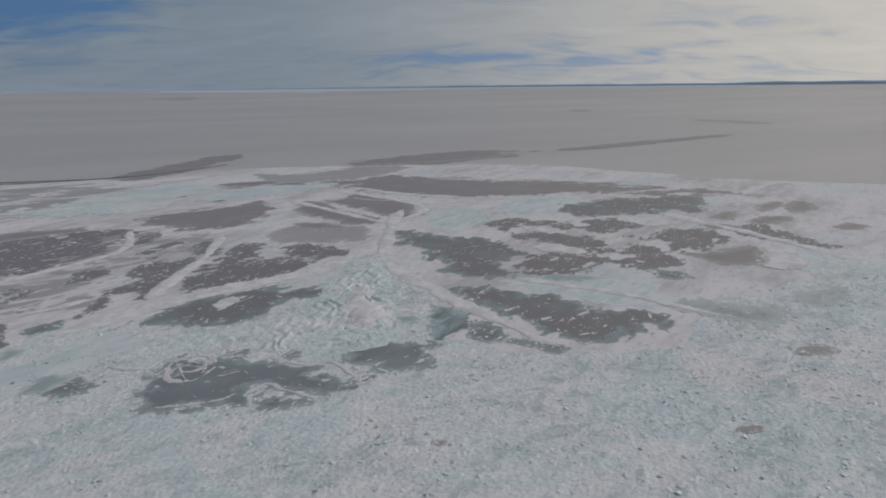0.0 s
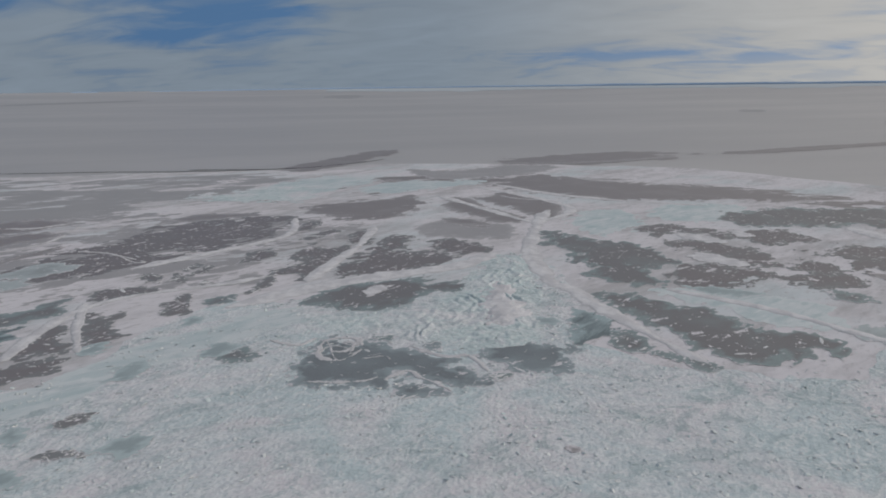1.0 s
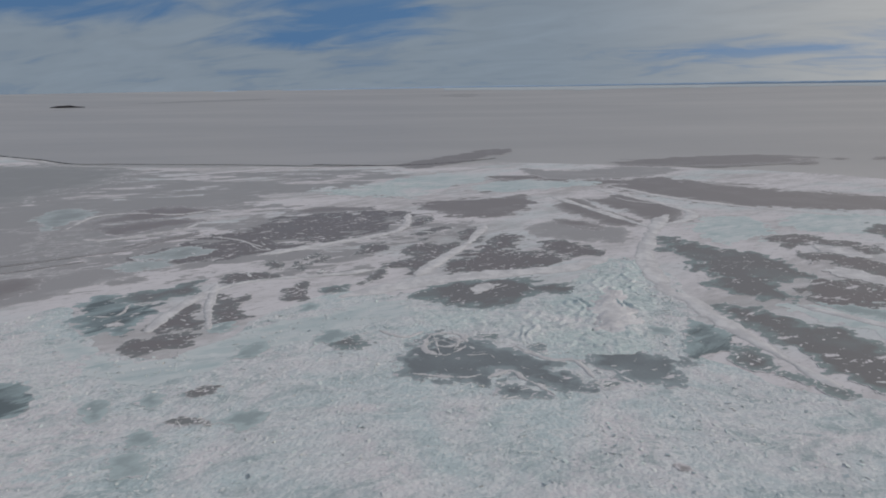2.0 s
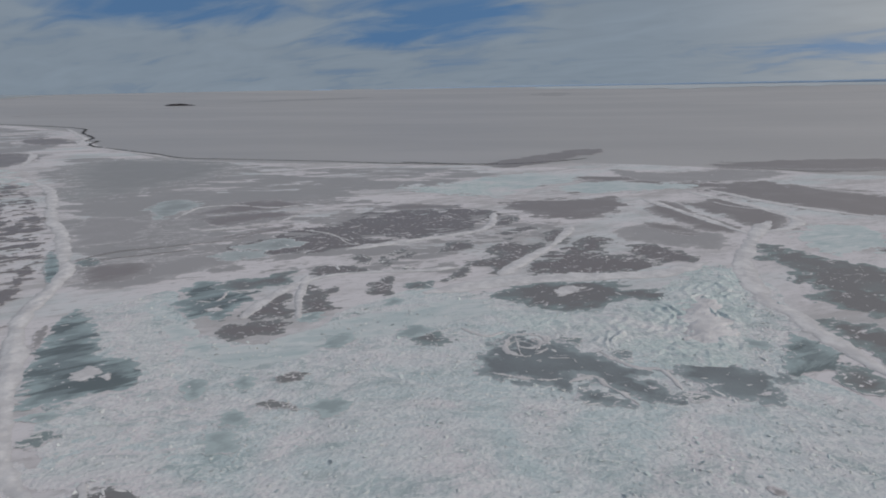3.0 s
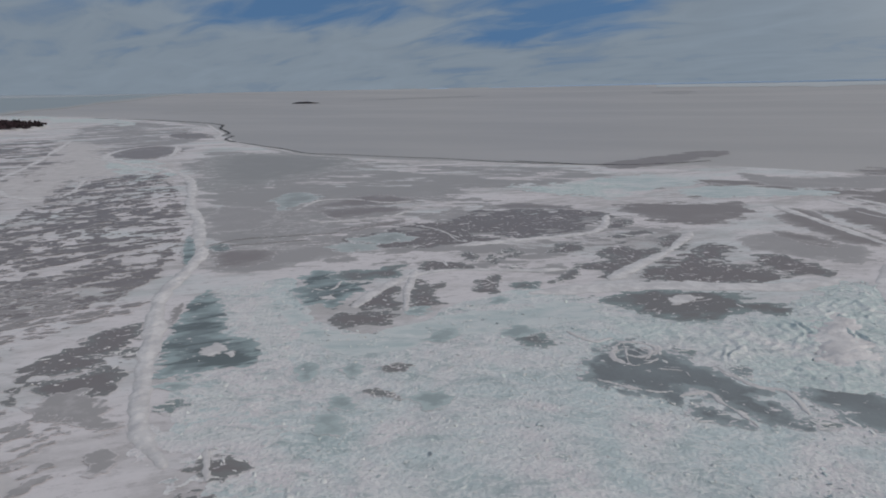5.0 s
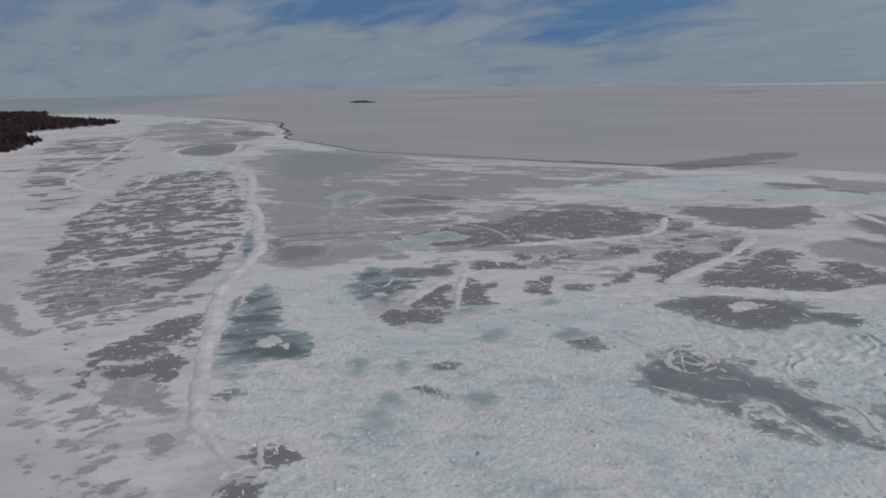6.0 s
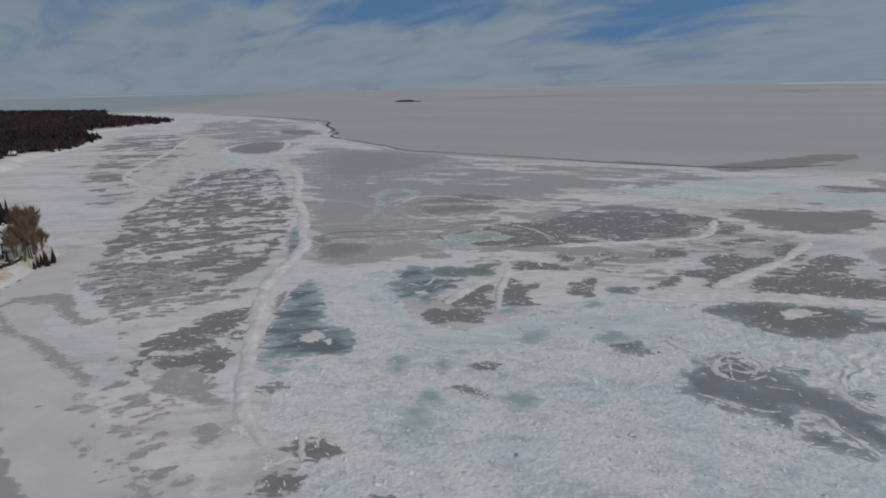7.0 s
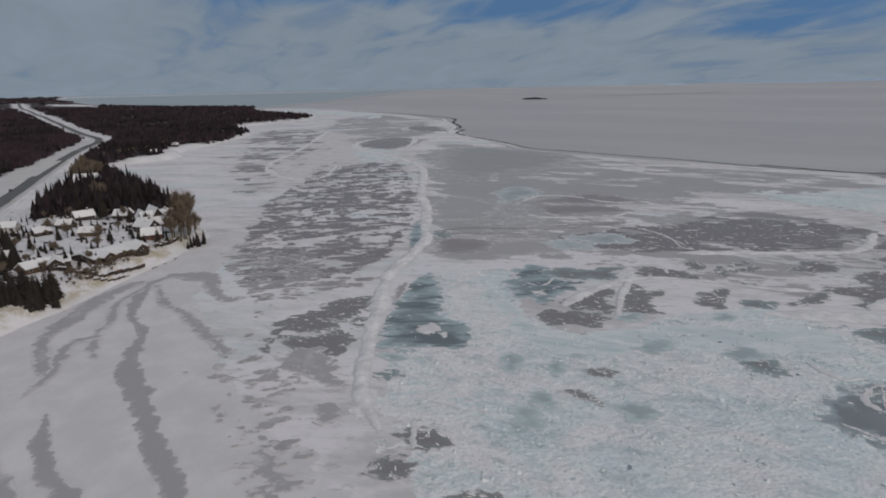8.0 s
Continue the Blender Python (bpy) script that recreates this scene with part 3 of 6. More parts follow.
tagged(brash, "field of refrozen pale teal brash ice rubble", "brash ice", kind="structure")


# ---------------------------------------------------------------- patches of ice and snow
WIND = 52.0          # the drifts run this many degrees from +x
BASE = [0]


def base_level():
    BASE[0] += 1
    return 0.1412 + 0.0004 * BASE[0]


def outlined(name, points, material, label, category, group="", rag=0.2, holes=0.0, spread=0, dome=0.0, z=None, fine=1.0, drawn=1.7):
    """A patch inside a smooth closed outline, its edge eaten and frayed at two scales; spread is a number of snow clods on it."""
    ring = spline([*points, points[0]], 5)[:-1]
    lo, hi = ring.min(0), ring.max(0)
    seed = 100 + int(abs(lo[0] * 7 + hi[1] * 13)) % 5000
    pad = 0.08 * max(hi - lo) + 1.0
    cell = max(hi - lo + 2 * pad) / 165.0
    X, Y = np.meshgrid(np.arange(lo[0] - pad, hi[0] + pad, cell), np.arange(lo[1] - pad, hi[1] + pad, cell))
    F = inside_distance(X, Y, ring)
    reach = max(F.max(), 0.8)
    s = min(max(reach * 0.8, 1.0), 9.0) * fine
    c, k = math.cos(radians(WIND)), math.sin(radians(WIND))
    U, V = (X * c + Y * k) / drawn, -X * k + Y * c
    F += rag * reach * (1.2 * fbm(U / s / 1.3, V / s / 1.3, seed, 4) + 1.3 * fbm(U / s * 2.2, V / s * 2.2, seed + 3, 5) + 0.2)
    if holes:
        F -= holes * reach * 3.0 * np.maximum(0, 0.7 * fbm(U / s, V / s, seed + 9, 5) + 0.6 * fbm(U / s * 3, V / s * 3, seed + 13, 4) - 0.12)
    R = np.hypot(X, Y)
    Z = bowl(R) + (next_level() if z is None else z) + dome * np.clip(F / reach, 0, 1) ** 0.7
    ob = sheet(name, X, Y, F, Z, material)
    if material in (M_DARK, M_EDGED, M_POOL, M_TEAL, M_DEEP):
        KEEP_CLEAR.append(ring)
    inner = np.argwhere(F > 0.08 * reach)
    gen = random.Random(seed)
    for _ in range(spread if len(inner) else 0):
        j, i = inner[gen.randrange(len(inner))]
        w = 0.30 * math.exp(gen.gauss(0, 0.6)) * (0.6 + R[j, i] / 450)
        clod = new("snow_clod", CLODS[gen.randrange(len(CLODS))])
        clod.matrix_basis = pose(X[j, i], Y[j, i], Z[j, i], 0, 0, gen.uniform(-40, 80)) @ Matrix.Diagonal((w * gen.uniform(1.0, 5.0), w, 0.12, 1))
        clod.parent = ob
    return tagged(ob, label, category, group)


def teal_stretch(*points):
    outlined("pale_teal_ice", points, M_TEALB, "broad stretch of pale teal broken ice", "ice patch", "pale teal ice", 0.5, 0.5, z=base_level())


def slush_ice(*points):
    outlined("slush_ice", points, M_FLOW, "smooth pale blue-green refrozen slush", "ice patch", "refrozen slush", 0.3, 0.1, z=base_level())


def ice_flat(*points, material=None):
    outlined("grey_ice_flat", points, material or M_FLAT, "broad flat of smooth pale grey ice", "ice flat", "pale grey ice flats", 0.25, 0.1)


def snow_patch(*points, dome=0.12):
    outlined("snow_drift", points, M_DRIFT, "smooth white snow drift on the ice", "snow drift", "snow drifts", 0.5, 0.3, dome=dome)


def snow_sheet(*points):
    outlined("snow_field", points, M_SHORESNOW, "smooth white snow lying over the ice", "snow field", "snow fields", 0.35, 0.2, z=base_level())


def thin_snow(*points):
    outlined("snow_field", points, M_SNOWBRASH, "thin white snow blown over rubble ice", "snow field", "snow fields", 0.6, 1.1, z=base_level(), fine=0.6)


def grey_ice(*points, spread=0):
    outlined("grey_ice_patch", points, M_GREY, "smooth grey bare ice with thin drifted snow rim", "ice patch", "grey ice patches", 0.26, 0.22, spread)


def blue_green_ice(*points, spread=5):
    outlined("blue_green_ice_patch", points, M_POOL, "blue-green refrozen ice pool with pale rim", "ice patch", "blue-green ice patches", 0.28, 0.3, spread)


def banded_pool(*points):
    outlined("blue_green_ice_patch", points, M_POOL, "blue-green ice pool crossed by darker bands", "ice patch", "blue-green ice patches", 0.2, 0.2, 5)


def blue_grey_ice(*points):
    outlined("blue_grey_ice_patch", points, M_BLUEGREY, "thin blue-grey ice blending into the rubble", "ice patch", "blue-grey ice patches", 0.4, 0.3)


def deep_pool(*points):
    outlined("deep_ice_pool", points, M_DEEP, "deep slate-blue ice pool amid the rubble", "ice patch", "deep ice pools", 0.30, 0.34, 14, drawn=1.0)


def teal_ice(*points):
    outlined("teal_ice_patch", points, M_TEAL, "small teal patch of thin ice amid rubble", "ice patch", "teal ice patches", 0.4, 0.2)


def edged_ice(*points, spread=12):
    outlined("teal_edged_ice_patch", points, M_EDGED, "dark bare ice fading to teal at its rim", "ice patch", "teal-edged ice patches", 0.30, 0.32, spread)


def dark_ice(*points, spread=14):
    outlined("dark_ice_patch", points, M_DARK, "dark bare ice patch speckled with blown snow", "ice patch", "dark ice patches", 0.38, 0.5, spread)


def smear_ice(*points):
    outlined("grey_smear", points, M_SOFT, "soft grey icy smear in shore snow", "ice smear", "grey smears", 0.4, 0.3)


# broad tones first: grey bay ice, pale teal slush, snow sheets
ice_flat((-577, 275), (-723, 353), (-777, 415), (-703, 469), (-603, 477), (-538, 417), (-511, 337), (-496, 284), (-512, 255), material=M_BAY)
ice_flat((-416, 198), (-423, 220), (-378, 234), (-350, 212), (-342, 192), (-360, 171), material=M_HAZE)
ice_flat((-305, 142), (-313, 150), (-287, 175), (-268, 202), (-249, 191), (-253, 161), (-255, 145), (-275, 129), material=M_HAZE)
ice_flat((-102, 358), (-87, 378), (-51, 370), (-37, 356), (-45, 332), (-70, 334), (-92, 332), material=M_HAZE)
ice_flat((-188, 609), (-134, 609), (-77, 663), (-33, 649), (-79, 574), (-146, 555), material=M_HAZE)
slush_ice((-213, 129), (-206, 130), (-195, 126), (-173, 122), (-158, 127), (-152, 144), (-144, 167), (-131, 185), (-117, 207), (-103, 202), (-112, 181), (-125, 162), (-135, 144), (-139.8, 127.1), (-148.1, 111.1), (-171, 112), (-193, 118))
slush_ice((-189, 490), (-172, 527), (-127, 539), (-96, 544), (-111, 511), (-147, 477), (-170, 465))
slush_ice((-276, 429), (-277, 501), (-246, 545), (-198, 540), (-204, 500), (-227, 439))
teal_stretch((-58, 218), (-51, 232), (-47, 263), (-43, 293), (-34, 293), (-25, 259), (-18, 223), (-17, 198), (-32, 189), (-42, 197))
slush_ice((39, 411), (51, 446), (79, 463), (104, 457), (87, 415), (64, 397))
slush_ice((-12, 387), (-3, 424), (21, 427), (34, 393), (18, 361), (4, 355))
slush_ice((28, 257), (46, 263), (70, 257), (92, 254), (86, 229), (67, 227), (52, 241))
teal_stretch((165, 277), (186, 291), (222, 290), (218, 266), (194, 250), (168, 255))
snow_sheet((-1285, 365), (-1003, 246), (-802, 160), (-681, 122), (-615, 120), (-584, 136), (-608, 162), (-705, 202), (-721, 220), (-673, 238), (-648, 260), (-587, 252), (-719, 307), (-802, 308), (-903, 298), (-1097, 354))
thin_snow((-183, 97), (-207, 104), (-228, 117), (-219, 125), (-187, 116), (-156.5, 95.0), (-143.1, 80.7), (-163.1, 82.9))
thin_snow((-142.8, 47.1), (-162.2, 62.3), (-170.2, 78.5), (-150.0, 83.4), (-126.3, 72.7), (-109.6, 62.8), (-120.0, 52.5))
for lobe in ((-729, 273, 93, 22, -14), (-2199, 624, 372, 80, 7), (-262, 449, 42, 36, 27), (190, 281, 26, 15.1, 22)):
    patch("pale_teal_ice", [lobe], M_TEALB, "broad stretch of pale teal broken ice", "ice patch", "pale teal ice", rag=1.0, holes=0.8)
# pools at the west end of the brash
blue_green_ice((-221, 138), (-233, 152), (-235, 163), (-224, 167), (-208, 161), (-198, 164), (-193, 152), (-190, 145), (-188, 137), (-196, 136), (-198, 131), (-209, 134))
edged_ice((-224, 163), (-225, 171), (-222, 177), (-215, 182), (-214, 191), (-209, 198), (-198, 183), (-204, 177), (-206, 168), (-210, 162))
dark_ice((-187, 143), (-188, 151), (-189, 161), (-191, 166), (-188, 172), (-172, 157), (-167, 152), (-175, 149), (-178, 144))
dark_ice((-179, 128), (-179, 133), (-180, 138), (-177, 143), (-171, 146), (-164, 148), (-160, 145), (-159, 138), (-163, 133), (-164, 127), (-171, 126))
dark_ice((-188, 183), (-187, 187), (-178, 182), (-175, 189), (-167, 175), (-157, 169), (-159, 163), (-161, 157), (-168, 160))
teal_ice((-167, 156), (-162, 164), (-156, 157), (-161, 151))
dark_ice((-204, 202), (-203, 211), (-187, 216), (-181, 212), (-191, 203), (-193, 193))
dark_ice((-165, 197), (-167, 206), (-164, 214), (-153, 198), (-148, 195), (-153, 189), (-160, 191))
edged_ice((-153, 207), (-151, 213), (-143, 217), (-139, 208), (-146, 202))
teal_ice((-148, 187), (-146, 191), (-140, 190), (-140, 182), (-143, 181))
dark_ice((-142, 219), (-141, 228), (-144, 240), (-142, 244), (-136, 237), (-136, 223), (-140, 218))
dark_ice((-204, 231), (-200, 236), (-190, 231), (-187, 224), (-193, 224))
dark_ice((-183, 227), (-189, 239), (-180, 234), (-175, 226))
dark_ice((-181, 237), (-182, 251), (-178, 254), (-175, 244), (-179, 236))
dark_ice((-190, 244), (-189, 256), (-184, 254), (-185, 242))
dark_ice((-167, 223), (-169, 231), (-168, 233), (-164, 226))
dark_ice((-169, 257), (-173, 277), (-171, 286), (-166, 289), (-157, 279), (-157, 272), (-163, 263))
# the long dark lens and its neighbours
dark_ice((-274, 213), (-268, 234), (-273, 248), (-268, 261), (-267, 281), (-263, 301), (-261, 325), (-249, 343), (-231, 359), (-208, 367), (-190, 361), (-186, 349), (-193, 335), (-179, 333), (-182, 315), (-194, 301), (-200, 281), (-215, 272), (-207, 256), (-212, 246), (-225, 235), (-235, 229), (-247, 215), (-261, 212), spread=60)
blue_grey_ice((-268, 193), (-265, 211), (-250, 215), (-244, 204), (-253, 194))
blue_grey_ice((-274, 213), (-270, 228), (-262, 242), (-245, 239), (-243, 223), (-258, 213))
grey_ice((-270, 343), (-263, 362), (-239, 372), (-219, 368), (-237, 354), (-257, 341))
grey_ice((-197, 394), (-188, 419), (-157, 444), (-135, 455), (-115, 408), (-119, 390), (-130, 378), (-147, 362), (-168, 374))
dark_ice((-178, 342), (-176, 356), (-167, 353), (-166, 333), (-172, 332))
dark_ice((-160, 308), (-158, 324), (-151, 336), (-144, 332), (-151, 313))
dark_ice((-135, 316), (-135, 333), (-131, 340), (-119, 317), (-121, 307), (-130, 309))
dark_ice((-152, 278), (-150, 300), (-147, 305), (-138, 296), (-130, 305), (-122, 297), (-125, 282), (-124, 273), (-121, 257), (-123, 246), (-124, 237), (-131, 246), (-140, 244), (-145, 249), (-141, 261), (-139, 272), spread=44)
dark_ice((-115, 255), (-115, 271), (-114, 283), (-109, 293), (-112, 302), (-115, 317), (-113, 326), (-100, 329), (-96, 309), (-99, 295), (-86, 301), (-76, 302), (-69, 288), (-72, 275), (-88, 261), (-102, 255), (-109, 253), spread=60)
dark_ice((-86, 314), (-85, 323), (-78, 329), (-64, 323), (-56, 322), (-52, 308), (-58, 299), (-66, 291), (-71, 296), (-78, 307), (-82, 308), spread=30)
edged_ice((-116, 213), (-110, 223), (-103, 232), (-96, 239), (-84, 249), (-72, 258), (-67, 252), (-69, 247), (-52, 251), (-53, 243), (-61, 235), (-67, 226), (-73, 217), (-83, 209), (-93, 210), (-105, 213))
# grey flats towards the outer edge
grey_ice((-103, 424), (-104, 456), (-93, 457), (-75, 432), (-57, 411), (-37, 389), (-45, 373), (-55, 375), (-65, 382), (-79, 395), (-91, 409))
grey_ice((-87, 375), (-77, 379), (-63, 373), (-57, 364), (-67, 358), (-79, 366))
grey_ice((-89, 461), (-75, 464), (-65, 484), (-46, 477), (-36, 466), (-25, 446), (-17, 431), (-17, 407), (-25, 397), (-34, 402), (-48, 413), (-60, 428), (-76, 447))
grey_ice((-81, 519), (-68, 567), (-49, 599), (-31, 579), (22, 557), (88, 545), (133, 523), (157, 498), (137, 482), (100, 480), (54, 475), (10, 470), (-36, 488), (-61, 504))
grey_ice((-93, 380), (-80, 384), (-64, 376), (-60, 367), (-76, 365), (-88, 370))
grey_ice((-373, 260), (-377, 279), (-378, 300), (-376, 321), (-338, 325), (-328, 303), (-346, 289), (-355, 276))
grey_ice((-363, 251), (-349, 271), (-333, 293), (-310, 297), (-311, 279), (-322, 259), (-329, 242))
grey_ice((-291, 218), (-291, 233), (-291, 255), (-282, 269), (-280, 254), (-286, 241), (-284, 227))
blue_grey_ice((-414, 252), (-440, 279), (-430, 292), (-405, 287), (-389, 259), (-382, 240))
edged_ice((-317, 150), (-324, 159), (-318, 162), (-308, 157), (-307, 150))
grey_ice((-302, 143), (-305, 157), (-285, 173), (-271, 161), (-273, 145), (-281, 135))
# open ice beyond the mound
edged_ice((85, 417), (104, 439), (120, 451), (161, 461), (199, 458), (186, 423), (173, 402), (159, 409), (133, 399), (106, 397), (90, 394), spread=30)
edged_ice((-27, 342), (-20, 357), (-6, 349), (7, 342), (23, 335), (38, 326), (39, 314), (45, 303), (36, 294), (31, 283), (36, 269), (26, 263), (13, 268), (3, 277), (-3, 293), (-8, 309), (-17, 321), spread=20)
dark_ice((27, 375), (45, 391), (66, 381), (74, 376), (76, 357), (63, 365), (49, 366), (42, 349), (34, 359))
dark_ice((41, 344), (54, 351), (73, 346), (86, 332), (91, 319), (93, 302), (77, 306), (67, 314), (57, 330), (47, 327))
dark_ice((78, 369), (88, 378), (109, 382), (125, 373), (129, 360), (108, 351), (102, 341), (88, 352))
dark_ice((101, 347), (115, 342), (129, 350), (155, 352), (161, 336), (153, 322), (138, 309), (124, 305), (124, 321), (117, 328), (106, 335))
dark_ice((37, 282), (46, 297), (55, 301), (75, 300), (84, 288), (73, 280), (70, 273), (57, 266), (45, 267), (41, 274))
teal_ice((40, 266), (55, 267), (71, 263), (65, 258), (50, 257))
dark_ice((96, 310), (105, 321), (113, 315), (118, 303), (105, 294), (98, 299))
dark_ice((83, 289), (96, 293), (116, 298), (122, 289), (114, 278), (95, 271), (87, 279))
edged_ice((97, 271), (108, 271), (113, 262), (106, 257), (98, 261))
grey_ice((133, 300), (155, 309), (176, 319), (164, 297), (154, 282), (138, 278), (131, 287), (127, 298))
dark_ice((178, 353), (194, 362), (201, 349), (203, 338), (205, 325), (209, 312), (198, 306), (190, 318), (181, 331), (174, 338))
grey_ice((174, 384), (192, 403), (198, 397), (185, 378))
grey_ice((190, 371), (210, 387), (226, 383), (216, 368), (196, 366))
grey_ice((241, 418), (258, 438), (267, 431), (260, 409), (235, 399))
grey_ice((222, 419), (244, 437), (246, 426), (217, 400))
grey_ice((235, 355), (252, 366), (259, 354), (240, 347))
grey_ice((157, 365), (172, 367), (180, 355), (164, 350))
edged_ice((-3, 252), (10, 252), (22, 250), (36, 243), (51, 238), (57, 227), (68, 222), (80, 219), (88, 211), (82, 203), (75, 203), (66, 192), (53, 189), (43, 195), (34, 202), (29, 212), (22, 221), (13, 228), (4, 240), spread=40)
blue_green_ice((-4, 229), (4, 226), (11, 216), (11, 207), (4, 200), (-1, 194), (-4, 208))
edged_ice((10, 207), (17, 211), (22, 204), (23, 195), (15, 192), (10, 197))
edged_ice((21, 195), (29, 194), (38, 191), (43, 186), (38.7, 181.9), (31.6, 186.5), (24, 191))
blue_grey_ice((89, 225), (107, 231), (116, 226), (131, 224), (130, 212), (115, 202), (106, 204), (99, 212))
blue_grey_ice((139, 233), (157, 241), (171, 248), (169, 236), (159, 225), (144, 220))
grey_ice((119, 182), (125, 187), (129, 184), (128, 180), (120, 178))
teal_ice((-19, 214), (-15, 217), (-9, 215), (-10, 210), (-17, 210))
# pools in the middle of the brash
deep_pool((-87.8, 156.6), (-88.5, 164.7), (-85, 170), (-84, 176), (-89, 182), (-84, 186), (-78, 180), (-72, 184), (-66, 180), (-56.6, 179.9), (-49.7, 175.3), (-39.0, 173.4), (-30.7, 167.1), (-26.7, 161.0), (-31.1, 157.4), (-35.6, 155.9), (-42.3, 157.1), (-46.1, 159.5), (-52.0, 163.1), (-57.7, 160.1), (-52.7, 155.1), (-58.3, 151.7), (-68.6, 150.2), (-78.2, 151.0), (-85.1, 153.3))
deep_pool((-37.0, 177.7), (-29.8, 182.6), (-32, 192), (-28, 196), (-16, 194), (-3, 193), (-1.8, 186.1), (-4.2, 172.8), (-10.8, 170.7), (-17.7, 171.3), (-25.1, 174.2), (-32.0, 173.2))
deep_pool((-51.8, 148.9), (-51.7, 153.5), (-48.5, 156.2), (-41.9, 155.4), (-35.1, 153.0), (-39.0, 150.7), (-44.7, 147.5), (-49.3, 146.7))
deep_pool((-52, 183), (-50, 187), (-47, 187), (-45.9, 180.5), (-50.2, 178.9))
edged_ice((-73, 188), (-70, 191), (-65, 190), (-64, 185), (-69, 185))
edged_ice((-28.0, 164.2), (-22.7, 168.8), (-19.3, 167.6), (-22.0, 163.0))
edged_ice((-117, 159), (-117, 165), (-109, 168), (-102, 165), (-103, 159), (-108.1, 156.2), (-114, 157))
teal_ice((-122, 159), (-122, 168), (-113, 171), (-114, 165), (-117, 158))
teal_ice((-139, 137), (-141, 147), (-138, 152), (-131, 146), (-133, 139))
teal_ice((-154.0, 95.7), (-155.2, 100.5), (-148.3, 100.4), (-144.1, 96.1), (-145.6, 91.7))
teal_ice((-143.2, 104.4), (-142.7, 109.9), (-136.2, 109.5), (-136.2, 103.3))
dark_ice((-134.2, 114.2), (-131.7, 119.3), (-126.9, 121.3), (-127.2, 115.4), (-131.2, 112.6))
dark_ice((-126.0, 100.4), (-125.0, 104.0), (-121.0, 104.5), (-115.8, 104.8), (-113.4, 103.1), (-118.4, 102.1), (-121.8, 100.1))
teal_ice((-123.6, 79.8), (-124.7, 84.6), (-118.9, 86.3), (-112.9, 83.5), (-115.2, 79.0))
teal_ice((-128.7, 89.2), (-128.9, 95.3), (-122.8, 94.9), (-120.3, 91.4), (-124.2, 88.4))
teal_ice((-113.5, 105.9), (-112.1, 112.2), (-105.3, 115.3), (-102.6, 109.8), (-106.4, 105.0))
# pools beside the long ridge and the shore side of it
banded_pool((-181, 61), (-191, 66), (-198, 72), (-208, 77), (-218, 87), (-232, 96), (-247, 108), (-248, 117), (-228, 111), (-212, 104), (-201, 98), (-191, 97), (-182, 99), (-170, 92), (-166.2, 87.5), (-169.9, 78.8), (-174.9, 71.3), (-177.0, 64.6))
teal_ice((-176.8, 59.3), (-175.0, 65.6), (-168.8, 69.0), (-168.2, 64.5))
edged_ice((-163.1, 55.0), (-163.7, 59.0), (-162.0, 63.6), (-157.3, 63.1), (-158.0, 56.7))
dark_ice((-211, 30), (-219, 35), (-222, 42), (-228, 51), (-231, 62), (-232, 72), (-229, 79), (-215, 74), (-210, 66), (-213, 59), (-216, 52), (-208, 57), (-205, 50), (-206, 42), (-204, 34), (-198, 32), (-198, 30), spread=30)
dark_ice((-203, 39), (-202, 47), (-203, 53), (-203, 59), (-193, 61), (-188, 55), (-181.6, 50.4), (-188, 43), (-196, 38), spread=20)
dark_ice((-210, 63), (-210, 70), (-202, 67), (-203, 63))
grey_ice((-222, 86), (-235, 93), (-241, 100), (-232, 96), (-221, 87))
smear_ice((-188, 32), (-191, 41), (-181.9, 46.7), (-171.3, 47.8), (-159.4, 44.5), (-159.3, 39.6), (-168.6, 36.4), (-174.8, 31.7))
smear_ice((-153.3, 34.9), (-151.7, 40.1), (-144.4, 39.1), (-141.6, 34.7), (-144.8, 33.0))
dark_ice((-128.8, 47.4), (-129.7, 52.4), (-127.7, 56.6), (-120.7, 60.7), (-116.7, 56.8), (-117.9, 51.8), (-122.7, 48.3))
dark_ice((-116.5, 36.3), (-121.1, 44.3), (-116.7, 47.1), (-111.9, 47.4), (-112.9, 41.1))
dark_ice((-101.2, 48.1), (-100.0, 54.3), (-96.5, 59.3), (-93.7, 59.0), (-98.5, 49.3))
blue_green_ice((-300, 127), (-336, 144), (-355, 156), (-343, 154), (-306, 138), (-291, 128))
grey_ice((-954, 319), (-1031, 379), (-1020, 414), (-934, 405), (-842, 349), (-838, 314))
# snow lying on the pools
snow_patch((-92, 232), (-89, 239), (-81, 242), (-85, 233), (-85, 225), (-88, 227))
snow_patch((-189, 83), (-192, 89), (-186, 90), (-183, 83))
snow_patch((-182, 87), (-181, 90), (-177, 87))
snow_patch((161, 295), (174, 310), (182, 302), (176, 282), (160, 274), (152, 277))
snow_patch((52, 328), (67, 315), (80, 302), (64, 302), (51, 308))
snow_patch((49, 364), (64, 364), (75, 347), (57, 351))
snow_patch((81, 377), (86, 377), (94, 365), (84, 364))
snow_patch((-41, 236), (-37, 254), (-28, 250), (-22, 227), (-23, 211), (-32, 207), (-38, 217), dome=1.05)
snow_patch((-203, 142), (-201, 146), (-197, 144), (-200, 141))
